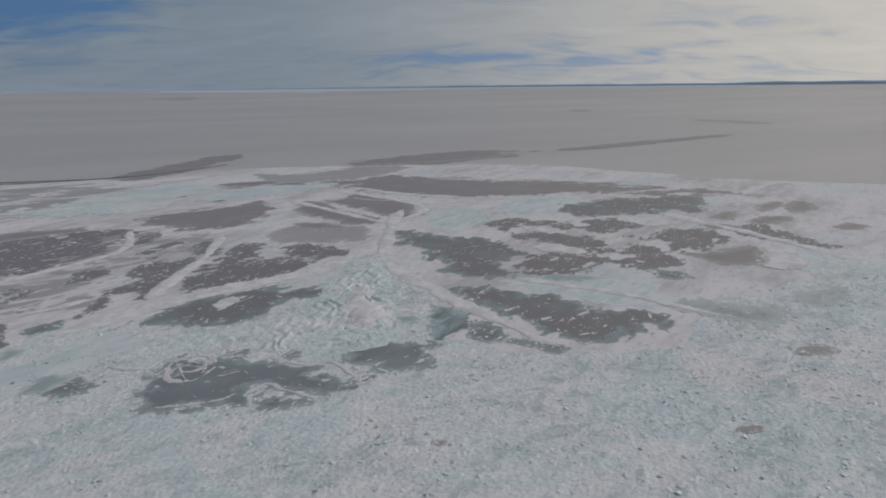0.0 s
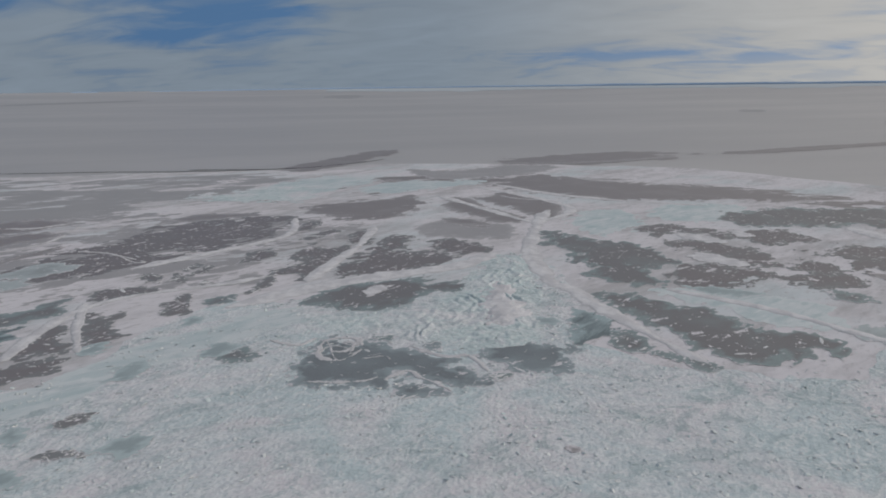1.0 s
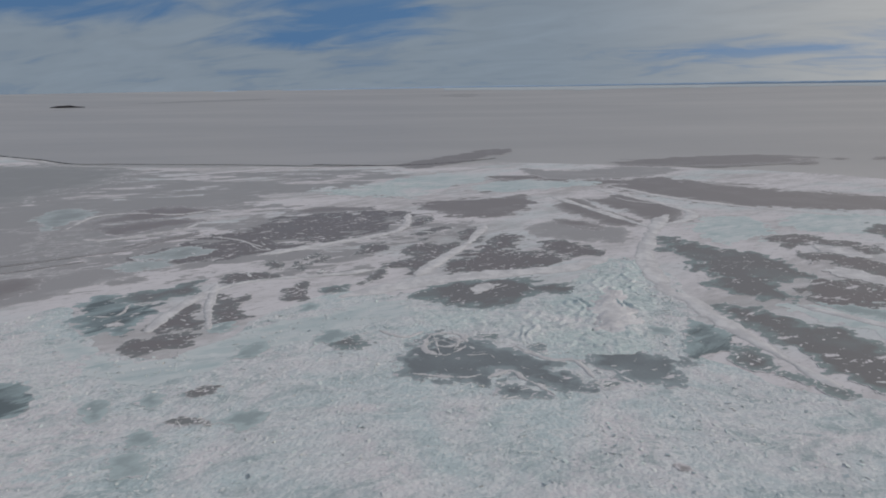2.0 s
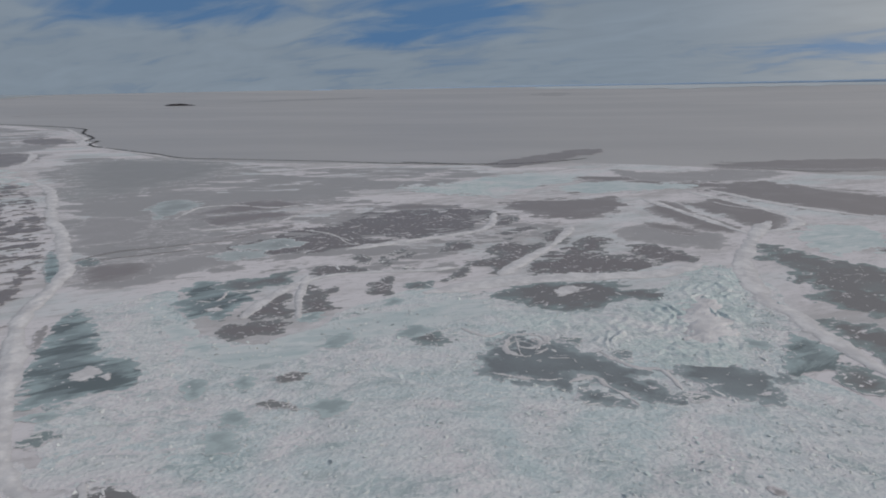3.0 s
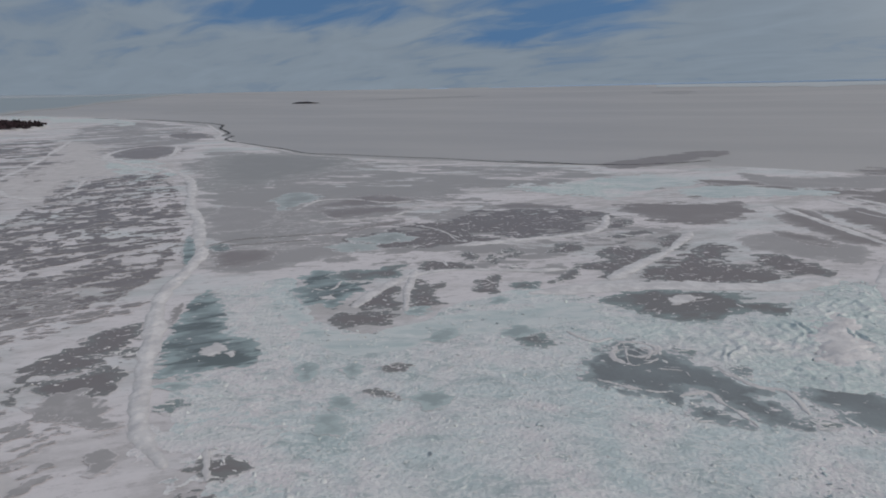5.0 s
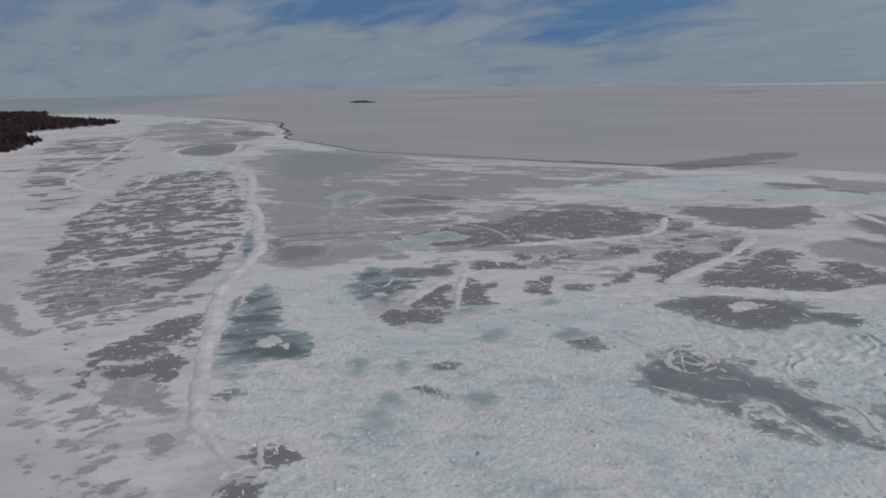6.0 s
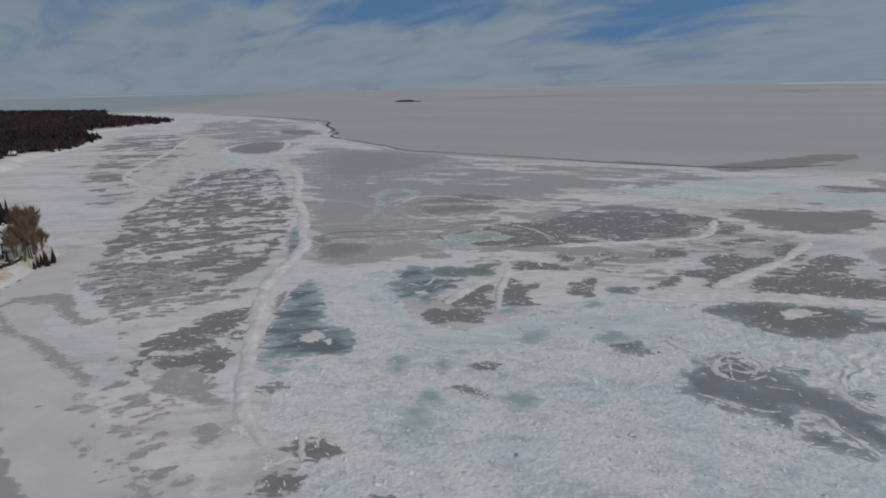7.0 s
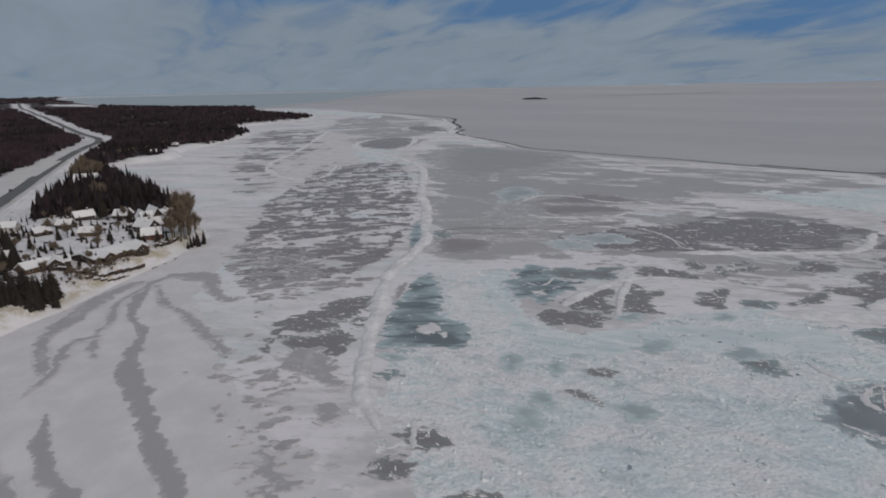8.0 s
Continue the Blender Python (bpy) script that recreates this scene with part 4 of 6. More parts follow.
# small grey patches farther off and near the shore
for lobe in ((-898, 355, 72, 40, -16), (-1176, 545, 91, 37, -12), (-281, 688, 108, 24, 79), (2.1, 736, 112, 41, 29), (309, 904, 191, 16.8, 34), (-0.6, 132, 2.1, 1.5, -6), (122, 182, 6.4, 3.3, 9), (-137, 23, 4.1, 2.0, -87), (78, 136, 3.6, 1.7, 14), (-193, 24, 4.0, 2.2, -75)):
    patch("grey_ice_patch", [lobe], M_GREY, "smooth grey bare ice with thin drifted snow rim", "ice patch", "grey ice patches", rag=0.45, holes=0.1)


def grey_smear(*lobes):
    patch("grey_smear", lobes, M_FLAT, "faint grey smear on the far lake ice", "ice smear", "far grey smears", rag=0.4)


grey_smear((452, 1959, 90, 44, 77))
grey_smear((640, 1368, 99, 45, -62))
grey_smear((-1364, 3253, 168, 72, -48))
grey_smear((-1376, 3400, 119, 90, -47))
grey_smear((-2385, 2456, 352, 96, 65))

# the mound: brash pushed up in low folds round a drifted core
FOLDS = spline([(-113, 205), (-90, 204), (-70, 209), (-52, 236), (-48, 266), (-40, 297), (-28, 292), (-19, 241), (-15, 199), (-31.0, 185.4), (-48, 186), (-74, 186), (-97, 188)], 4)
CORE = spline([(-30, 210), (-32, 233), (-36, 278)], 6)
lo, hi = FOLDS.min(0) - 4, FOLDS.max(0) + 4
X, Y = np.meshgrid(np.arange(lo[0], hi[0], 0.42), np.arange(lo[1], hi[1], 0.42))
inside = inside_distance(X, Y, FOLDS)
F = inside + 5 * fbm(X / 9, Y / 9, 611, 5)
core_gap = line_distance(X, Y, CORE)[0]
away = core_gap + 13 * fbm(X / 24, Y / 24, 613, 4) + 3.2 * fbm(X / 7, Y / 7, 615, 4)
crest = np.abs(np.sin(math.pi * away / 5.6)) ** 2.5 * np.clip(0.5 + 1.5 * fbm(X / 9, Y / 9, 617, 4), 0, 1.2) * np.clip(1.35 - core_gap / 55, 0.15, 1)
Z = 0.17 + np.clip(F / 8, 0, 1) * (0.85 * crest + 0.5 * (0.5 + fbm(X / 3.4, Y / 3.4, 619, 5)))
mound = sheet("folded_ice_mound", X, Y, F, Z, M_TEALB)
tagged(mound, "pale teal rubble ice pushed up into curved folds", "ice mound")

# ---------------------------------------------------------------- ridges, cracks and wet tongues
RIDGE = "white snow-drifted pressure ridge crossing the ice"
ridge("pressure_ridge", [(-922, 281), (-786, 285), (-688, 288), (-600, 272), (-527, 241), (-455, 205), (-390, 180), (-304, 138)], 10, 0.7, RIDGE, 0.42, 0.8, 0.0)
ridge("pressure_ridge", [(-325, 150), (-304, 138), (-256, 98), (-211, 75), (-175, 57), (-154, 49), (-133, 46)], 8.5, 0.8, RIDGE, 0.38, 0.6, 0.0)
ridge("pressure_ridge", [(-138, 203), (-117, 229), (-100, 246), (-80, 261), (-59, 279), (-43, 309)], 13, 0.4, RIDGE, 0.4, 0.9)
ridge("pressure_ridge", [(-26, 420), (-30, 390), (-29, 314), (-16, 265), (-4, 249), (14, 222), (26, 204), (41, 185)], 11, 0.4, RIDGE, 0.45, 0.55)
ridge("pressure_ridge", [(-114, 461), (-70, 416), (-33, 378)], 9, 0.4, RIDGE)
ridge("pressure_ridge", [(-94, 510), (-54, 479), (-16, 439), (-14, 410), (-33, 378)], 10, 0.4, RIDGE)
ridge("pressure_ridge", [(-80, 525), (-30, 486), (27, 465), (90, 455)], 10, 0.4, RIDGE)
ridge("pressure_ridge", [(-183, 144), (-191, 163), (-195, 187), (-184, 208), (-159, 227), (-140, 246)], 6.5, 0.2, RIDGE)
ridge("pressure_ridge", [(-199, 194), (-180, 170), (-162, 152)], 5, 0.2, RIDGE)
ridge("pressure_ridge", [(-122, 238), (-122, 270), (-122, 307), (-129, 350)], 9, 0.4, RIDGE)
ridge("pressure_ridge", [(-214, 243), (-193, 276), (-173, 318), (-190, 365)], 9, 0.4, RIDGE)
ridge("pressure_ridge", [(-695, 207), (-596, 163), (-607, 129), (-695, 127), (-767, 150), (-914, 220), (-1288, 375)], 7, 0.2, RIDGE, 0.9, 1.5, 0.2)
ridge("pressure_ridge", [(30, 262), (70, 243), (95, 222), (118, 205)], 6, 0.4, RIDGE)
ridge("pressure_ridge", [(150, 400), (185, 330), (205, 285)], 14, 0.4, RIDGE, 0.6)


def snow_line(width, *points):
    ridge("snow_line", points, width, 0.15, "thin white line of drifted snow", 0.5, 0.8, 0.12)


def lace(width, *points):
    ridge("snow_line", points, width, 0.12, "broken lacy line of drifted snow", 1.0, 0.8, 0.3)


snow_line(12, (-811, 277), (-932, 312), (-1006, 381), (-987, 427), (-911, 402), (-797, 336))
lace(3.5, (-372, 245), (-390, 277), (-374, 297), (-342, 304), (-330, 321))
lace(3.5, (-324, 229), (-310, 254), (-302, 278), (-317, 317))
snow_line(2.4, (-132.5, 55.9), (-126.3, 52.8), (-120.2, 50))
lace(2.0, (-75, 166), (-81, 166), (-85, 171), (-86, 179), (-82, 183), (-76, 183), (-72, 178), (-72, 171), (-75, 166))
lace(1.3, (-83, 176), (-80, 172), (-76, 173), (-75, 178), (-78, 181))
lace(1.0, (-79, 180), (-75, 179), (-74, 172))
lace(1.6, (-256, 264), (-236, 259), (-216, 252))
snow_line(2.2, (-55, 181), (-43, 176), (-35, 178), (-27, 168))
snow_line(1.8, (-105, 176), (-94, 174), (-90, 181))

lace(1.5, (-80.4, 150.0), (-72.7, 151.3), (-63.7, 153.7), (-58.9, 157.8))
lace(1.7, (-56.7, 156.0), (-52.0, 163.5), (-46.0, 159.9), (-40.1, 157.1), (-35.6, 154.1))
lace(1.5, (-54.5, 179.4), (-48.0, 177.1), (-42.5, 176.6), (-37.3, 175.3))
lace(1.0, (-67.7, 169.0), (-62.0, 171.9), (-59.2, 170.1))
lace(0.6, (-84, 169), (-82, 176), (-72, 174))
lace(0.6, (-85, 179), (-76, 166), (-72, 171))
lace(0.6, (-80, 179), (-74, 178), (-75, 185))
lace(1.6, (-218, 145), (-208, 149), (-209, 155), (-213, 161), (-207, 166), (-201, 166))
lace(1.6, (-267, 263), (-245, 262), (-223, 251), (-216, 252))
snow_line(3.0, (-68, 472), (-54, 461), (-36, 457))

CRACK = "narrow dark open crack between two ice sheets"
strip("ice_crack", [(-310, 602), (-377, 566), (-501, 540), (-563, 521), (-646, 500), (-699, 484), (-776, 499)], 2.4, 3.0, M_CRACK, CRACK, "ice crack", "cracks in the ice")
strip("ice_crack", [(-776, 499), (-874, 512), (-1014, 535), (-1090, 590), (-1116, 581), (-1173, 627), (-1333, 693), (-1450, 760), (-1558, 787)], 4, 7, M_CRACK, CRACK, "ice crack", "cracks in the ice", rag=0.9)
strip("ice_crack", [(-1558, 787), (-1760, 787), (-1982, 762), (-2196, 718)], 8, 10, M_CRACK, CRACK, "ice crack", "cracks in the ice")
strip("thin_ice_strip", [(-324, 154), (-324, 173), (-310, 194), (-290, 220)], 3.0, 2.0, M_STREAK, "thin dark strip of bare ice", "ice strip", "thin dark ice strips")
strip("thin_ice_strip", [(-316, 158), (-305, 176), (-291, 197)], 2.0, 1.6, M_STREAK, "thin dark strip of bare ice", "ice strip", "thin dark ice strips")
strip("thin_ice_strip", [(-297, 226), (-291, 248), (-285, 269)], 3.0, 2.4, M_STREAK, "thin dark strip of bare ice", "ice strip", "thin dark ice strips")
strip("ice_crack", [(-415, 569), (-316, 594), (-265, 646), (-240, 690)], 4, 3, M_CRACK, CRACK, "ice crack", "cracks in the ice")
strip("ice_crack", [(-86, 674), (-32, 684), (40, 720), (95, 764)], 8, 12, M_GREY, "soft-edged grey lead refrozen in the ice", "ice crack", "cracks in the ice")

strip("ice_crack", [(-2336, 993), (-2342, 1176), (-2343, 1528), (-2505, 2106)], 14, 10, M_GREY, "faint old crack far out on the lake", "ice crack", "cracks in the ice")
ridge("snow_lip", [(-300, 592), (-377, 558), (-471, 521), (-585, 485), (-715, 466)], 5, 0.4, "white snow lip along an ice crack", 0.4, 0.8)
ridge("snow_lip", [(-715, 474), (-776, 490), (-874, 502), (-1014, 524), (-1100, 566), (-1173, 612), (-1333, 678), (-1558, 772)], 9, 0.4, "white snow lip along an ice crack", 0.4, 1.2)

TONGUE = "grey wet tongue of ice through shore snow"


def tongue(widths, *points, material=None, spike=1.0):
    """A wet tongue whose width follows a list along its line, with thin sideways spikes."""
    line = spline(points, 8)
    lo, hi = line.min(0) - 9, line.max(0) + 9
    X, Y = np.meshgrid(np.arange(lo[0], hi[0], 0.4), np.arange(lo[1], hi[1], 0.4))
    d, t = line_distance(X, Y, line)
    wide = np.interp(t, np.linspace(0, 1, len(widths)), widths)
    seed = 500 + LEVEL[0] * 7
    F = wide / 2 - d + 0.30 * wide * fbm(X / 5.0, Y / 6.0, seed, 3)
    F += spike * (1.6 * fbm(X / 1.9, Y / 6.0, seed + 5, 4) + 0.5 * fbm(X / 0.8, Y / 2.0, seed + 8, 3))
    F = np.minimum(F, (np.minimum(t, 1 - t) + 0.02) * 60)
    ob = sheet("wet_ice_tongue", X, Y, F, bowl(np.hypot(X, Y)) + next_level(), material or M_WET)
    return tagged(ob, TONGUE, "wet ice", "wet tongues by the shore")


tongue((2, 4.5, 4.5, 3.2, 3.4, 5.5, 6.8, 6.3, 6.0, 5.8, 6.4, 5, 4.2), (-306, 6), (-299, -3), (-279, -8), (-257, -11), (-237, -7), (-221, -10), (-207, -12), (-194, -11), (-176, -8), (-162, -7), (-150, -6), (-140, -4), (-129, -3), (-112, -2))
tongue((4, 3.6, 4, 2.4, 4.5, 3.5), (-292, -7), (-276, -16), (-255, -18), (-244, -22), (-228, -23), (-220, -22), material=M_SOFT)
tongue((4, 5.2, 5, 4, 2.2, 1.5), (-240, -22), (-237, -30), (-223, -33), (-212, -34), (-203, -38), (-198, -40), material=M_SOFT)
tongue((5, 8, 10, 8, 6, 5, 5), (-305, -6), (-294, -18), (-275, -28), (-258, -35), (-248, -39), (-230, -38), (-215, -36), material=M_SOFT)
tongue((3, 4.2, 4.2, 4.5, 5, 5, 5), (-294, 0), (-266, 2), (-256, 6), (-240, 10), (-226, 13), (-216, 15), (-202, 18), material=M_SOFT, spike=1.6)
tongue((6, 14, 9, 5, 5, 3), (-308, 7), (-303, 16), (-294, 22), (-272, 22), (-257, 26), (-258, 30), material=M_SOFT, spike=1.6)
tongue((1.2, 1.6, 4.4, 3.8, 4.6, 4.5, 5.0, 5), (-183, -32), (-175, -32), (-167, -32), (-159, -30), (-151, -29), (-146, -26), (-139, -24), (-128, -22))
tongue((3, 4, 3.5, 4), (-162, -41), (-152, -38), (-144, -35), (-133, -33), material=M_SOFT)

# ---------------------------------------------------------------- streaks of bare ice between the ridge and the shore
STREAKS = spline([(-660, 170), (-690, 275), (-560, 250), (-420, 192), (-330, 150), (-290, 120), (-264, 101), (-263, 82), (-260, 55), (-252, 34), (-270, 25), (-360, 40), (-480, 75)], 3)


def streak_field(name, outline, r0, r1, a0, a1, size, cut, soft, material, label, turn=66, stretch=3.2, z=None):
    """Bare ice showing in countless ragged streaks through thin snow, inside an outline."""
    X, Y = polar(r0, r1, 420, a0, a1, 640)
    c, s = math.cos(radians(turn)), math.sin(radians(turn))
    U, V = (X * c + Y * s) / stretch, -X * s + Y * c
    far = np.sqrt(np.hypot(X, Y) / 350)
    inside = inside_distance(X, Y, outline)
    n = 0.85 * fbm(U / size, V / size, 301, 6) + 0.9 * fbm(U / size * 2.7, V / size * 2.7, 307, 5) + 0.4 * fbm(U / size * 6, V / size * 8, 311, 3) + 0.45 * fbm(U / size / 4.5, V / size / 4.5, 317, 3)
    F = (n - cut) * size * 1.6 - np.maximum(0, soft - inside) / soft * size * 1.5
    F = np.where(inside > -soft, F, -5.0)
    ob = sheet(name, X, Y, F, bowl(np.hypot(X, Y)) + (z or next_level()), material)
    return tagged(ob, label, "streaked ice", kind="stuff")


streak_field("streaked_bare_ice", STREAKS, 170, 760, 55, 97, 8.5, -0.01, 12.0, M_STREAK, "grey streaks of bare ice showing through snow", 68, 1.5)
GREY_BAY = spline([(-315, 140), (-400, 186), (-530, 246), (-690, 300), (-860, 425), (-700, 458), (-560, 478), (-440, 512), (-345, 560), (-255, 540), (-290, 420), (-335, 330), (-310, 250), (-265, 180)], 3)
streak_field("grey_bay_ice", GREY_BAY, 270, 1000, 10, 75, 34.0, -0.42, 26.0, M_FLAT, "smooth grey ice thinly dusted with snow", 30, 2.4, 0.128)
SHORE_SNOW = spline([(-60, -60), (-70, 0), (-110, 22), (-165, 8), (-215, 8), (-270, 4), (-330, 26), (-380, 45), (-330, 0), (-270, -30), (-230, -70), (-140, -90)], 3)
streak_field("shore_snow", SHORE_SNOW, 60, 420, 60, 150, 30.0, -2.0, 10.0, M_SHORESNOW, "smooth clean snow lying along the shore", 74, 1.5, 0.124)
THIN = spline([(-450, 70), (-620, 150), (-700, 190), (-1000, 300), (-1400, 380), (-1400, 240), (-1000, 120), (-700, 60), (-520, 50)], 3)
streak_field("faint_ice_streaks", THIN, 430, 1500, 60, 92, 24.0, 0.12, 40.0, M_GREY, "faint grey streaks of ice in far shore snow", 64, 2.0)
SHORE_BITS = spline([(-95, 18), (-120, 30), (-150, 38), (-178, 48), (-205, 24), (-250, 20), (-215, 6), (-185, 3), (-150, 2), (-110, 5)], 3)
streak_field("shore_ice_streaks", SHORE_BITS, 100, 270, 60, 97, 5.5, 0.2, 12.0, M_SOFT, "grey icy smears in shore snow", 74, 1.5)
FAR_LEFT = spline([(-620, 160), (-720, 260), (-900, 440), (-1150, 560), (-1500, 720), (-1900, 700), (-1700, 500), (-1300, 340), (-950, 180)], 3)
streak_field("far_left_streaks", FAR_LEFT, 560, 2100, 55, 90, 32.0, -0.16, 40.0, M_HAZE, "pinkish grey ice thinly covered by snow", 62, 2.2, 0.132)
FINE = spline([(-352, 26), (-292, 27), (-262, 29), (-236, 27), (-212, 24), (-193, 25), (-190, 34), (-212, 32), (-232, 40), (-240, 56), (-243, 80), (-248, 95), (-285, 83), (-324, 82), (-372, 60)], 3)
streak_field("fine_ice_streaks", FINE, 185, 390, 60, 95, 5.0, 0.16, 7.0, M_GREY, "short thin grey ice streaks in shore snow", 70, 2.4)
MID_LEFT = spline([(-250, 140), (-300, 160), (-420, 215), (-400, 300), (-330, 360), (-230, 380), (-150, 370), (-110, 330), (-120, 260), (-150, 215), (-200, 190)], 3)
streak_field("mid_ice_streaks", MID_LEFT, 240, 560, 10, 70, 15.0, -0.06, 18.0, M_HAZE, "ragged pale grey streaks of ice between drifts", 40, 1.8, 0.137)
FAR_MID = spline([(-420, 330), (-300, 420), (-200, 560), (0, 600), (200, 520), (300, 440), (120, 460), (-60, 540), (-160, 430), (-260, 390)], 3)
streak_field("far_ice_streaks", FAR_MID, 400, 720, -45, 60, 26.0, 0.10, 20.0, M_GREY, "faint grey streaks near the ice edge", 10, 2.0, 0.137)

# ---------------------------------------------------------------- the land
SHORE = [(-235, -80), (-255, -56), (-267, -46), (-281, -33), (-303, -18), (-324, -3), (-350, 15), (-380, 31), (-400, 33), (-445, 29), (-520, 21), (-600, 4), (-691, -13), (-800, -25),
         (-845, -8), (-885, 48), (-960, 57), (-1022, 83), (-1076, 118), (-1137, 149), (-1240, 197), (-1317, 211), (-1450, 205), (-1576, 228), (-1640, 290), (-1716, 345), (-1742, 415), (-1850, 490), (-1960, 480), (-2250, 425),
         (-2560, 440), (-2760, 480), (-2850, 400), (-3083, 160), (-3446, -81), (-3884, -230), (-4438, -400), (-5400, -560), (-5400, -3400), (600, -3400), (300, -700), (-150, -220)]
shore_line = spline(SHORE, 4)


def land_height(x, y):
    x, y = np.atleast_1d(np.asarray(x, float)), np.atleast_1d(np.asarray(y, float))
    d = inside_distance(x, y, shore_line)

    def ease(v):
        v = np.clip(v, 0, 1)
        return v * v * (3 - 2 * v)
    r = np.hypot(x, y)
    z = -0.6 + 6.2 * ease((d + 3) / 17) + 3.0 * ease((d - 10) / 70) + 0.5 * fbm(x / 18, y / 18, 71, 4) * ease(d / 20)
    z += 2 * fbm(x / 300, y / 300, 73, 3) * ease(d / 250)
    return bowl(r) + z, d


ROAD = [(-400, -101), (-523, -96.5), (-618, -92.4), (-709, -89.4), (-861, -83), (-1037, -69.9), (-1160, -57), (-1250, -60), (-1345, -78), (-1495, -107), (-1940, -177), (-2541, -282), (-3028, -374), (-3377, -443), (-3900, -520)]
road_line = spline(ROAD, 12)

X, Y = polar(190, 4850, 300, 55, 215, 560)
Z, D = land_height(X, Y)
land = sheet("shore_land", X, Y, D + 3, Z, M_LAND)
xyz = np.array([v.co[:] for v in land.data.vertices])
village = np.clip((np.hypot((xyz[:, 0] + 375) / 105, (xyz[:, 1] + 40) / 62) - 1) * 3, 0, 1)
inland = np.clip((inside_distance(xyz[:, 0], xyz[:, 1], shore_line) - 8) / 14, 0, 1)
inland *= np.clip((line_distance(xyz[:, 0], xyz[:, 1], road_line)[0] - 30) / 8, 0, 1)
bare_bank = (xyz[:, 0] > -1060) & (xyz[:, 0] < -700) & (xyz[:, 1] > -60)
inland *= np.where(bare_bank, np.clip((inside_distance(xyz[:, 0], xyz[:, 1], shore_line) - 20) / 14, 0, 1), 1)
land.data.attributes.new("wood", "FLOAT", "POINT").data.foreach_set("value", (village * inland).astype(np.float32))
tagged(land, "low snowy wooded shore with a yellowish bank", "land", kind="structure")

def ribbon(name, line, off0, off1, lift, material, label, category):
    tang = np.gradient(line, axis=0)
    tang /= np.linalg.norm(tang, axis=1)[:, None]
    side = np.stack([-tang[:, 1], tang[:, 0]], 1)
    a, b = line + side * off0, line + side * off1
    mid, _ = land_height(line[:, 0], line[:, 1])
    v = np.vstack([np.column_stack([a, mid + lift]), np.column_stack([b, mid + lift]), np.column_stack([a, mid - 1.5]), np.column_stack([b, mid - 1.5])])
    n = len(line)
    f = []
    for i in range(n - 1):
        f += [(i, i + 1, n + i + 1, n + i), (2 * n + i + 1, 2 * n + i, i, i + 1), (n + i, n + i + 1, 3 * n + i + 1, 3 * n + i)]
    me = bpy.data.meshes.new(name)
    me.from_pydata(v.tolist(), [], f)
    me.materials.append(material)
    return tagged(new(name, me), label, category, kind="structure")


ribbon("verge", road_line, -9, 11, 0.5, M_VERGE, "snow-covered road verge", "verge")
ribbon("verge", spline([(-430, -112), (-618, -107), (-750, -102), (-861, -95), (-1000, -84), (-1120, -72), (-1230, -72)], 10), -13, 14, 0.42, M_VERGE, "wide snowy clearing beside the road", "verge")
FIELD = spline([(-3330, -150), (-3500, -320), (-3720, -365), (-3560, -165)], 6)
X, Y = np.meshgrid(np.linspace(-4000, -3200, 50), np.linspace(-440, -120, 40))
tagged(sheet("snow_field", X, Y, inside_distance(X, Y, FIELD) + 60 * fbm(X / 60, Y / 60, 12, 3), land_height(X.ravel(), Y.ravel())[0].reshape(X.shape) + 0.6, M_SNOW), "open snowy field beyond the wood", "snow field", kind="structure")
ribbon("road", road_line, -5.5, 5.5, 0.62, M_ASPHALT, "grey salted two-lane asphalt road", "road")
ribbon("shoulder", road_line, -7.2, -6.0, 0.66, M_DIRTY, "dirty ploughed snow shoulder", "road shoulder")


# ---------------------------------------------------------------- helpers for things
def part(name, bm, material, parent, label=""):
    me = bpy.data.meshes.new(name)
    bm.to_mesh(me)
    bm.free()
    me.materials.append(material)
    ob = new(name, me)
    ob.parent = parent
    return tagged(ob, label)


def box(bm, x0, x1, y0, y1, z0, z1, m=None):
    m = m or Matrix.Identity(4)
    v = [bm.verts.new(m @ Vector(p)) for p in ((x0, y0, z0), (x1, y0, z0), (x1, y1, z0), (x0, y1, z0), (x0, y0, z1), (x1, y0, z1), (x1, y1, z1), (x0, y1, z1))]
    for f in ((3, 2, 1, 0), (4, 5, 6, 7), (0, 1, 5, 4), (1, 2, 6, 5), (2, 3, 7, 6), (3, 0, 4, 7)):
        bm.faces.new([v[i] for i in f])
    return bm


def one_box(*a):
    return box(bmesh.new(), *a)


def tube(bm, p, q, r0, r1, sides=6):
    p, q = Vector(p), Vector(q)
    m = (q - p).to_track_quat("Z", "Y").to_matrix()
    rings = []
    for c, r in ((p, r0), (q, r1)):
        rings.append([bm.verts.new(c + m @ Vector((r * math.cos(2 * math.pi * k / sides), r * math.sin(2 * math.pi * k / sides), 0))) for k in range(sides)])
    for k in range(sides):
        bm.faces.new((rings[0][k], rings[0][(k + 1) % sides], rings[1][(k + 1) % sides], rings[1][k]))
    bm.faces.new(rings[1])
    return bm


def empty(name, x, y, turn=0.0, size=1.0, sink=0.3):
    z = float(land_height(x, y)[0][0]) - sink
    ob = new(name)
    ob.matrix_basis = pose(x, y, z, 0, 0, turn) @ Matrix.Scale(size, 4)
    return ob


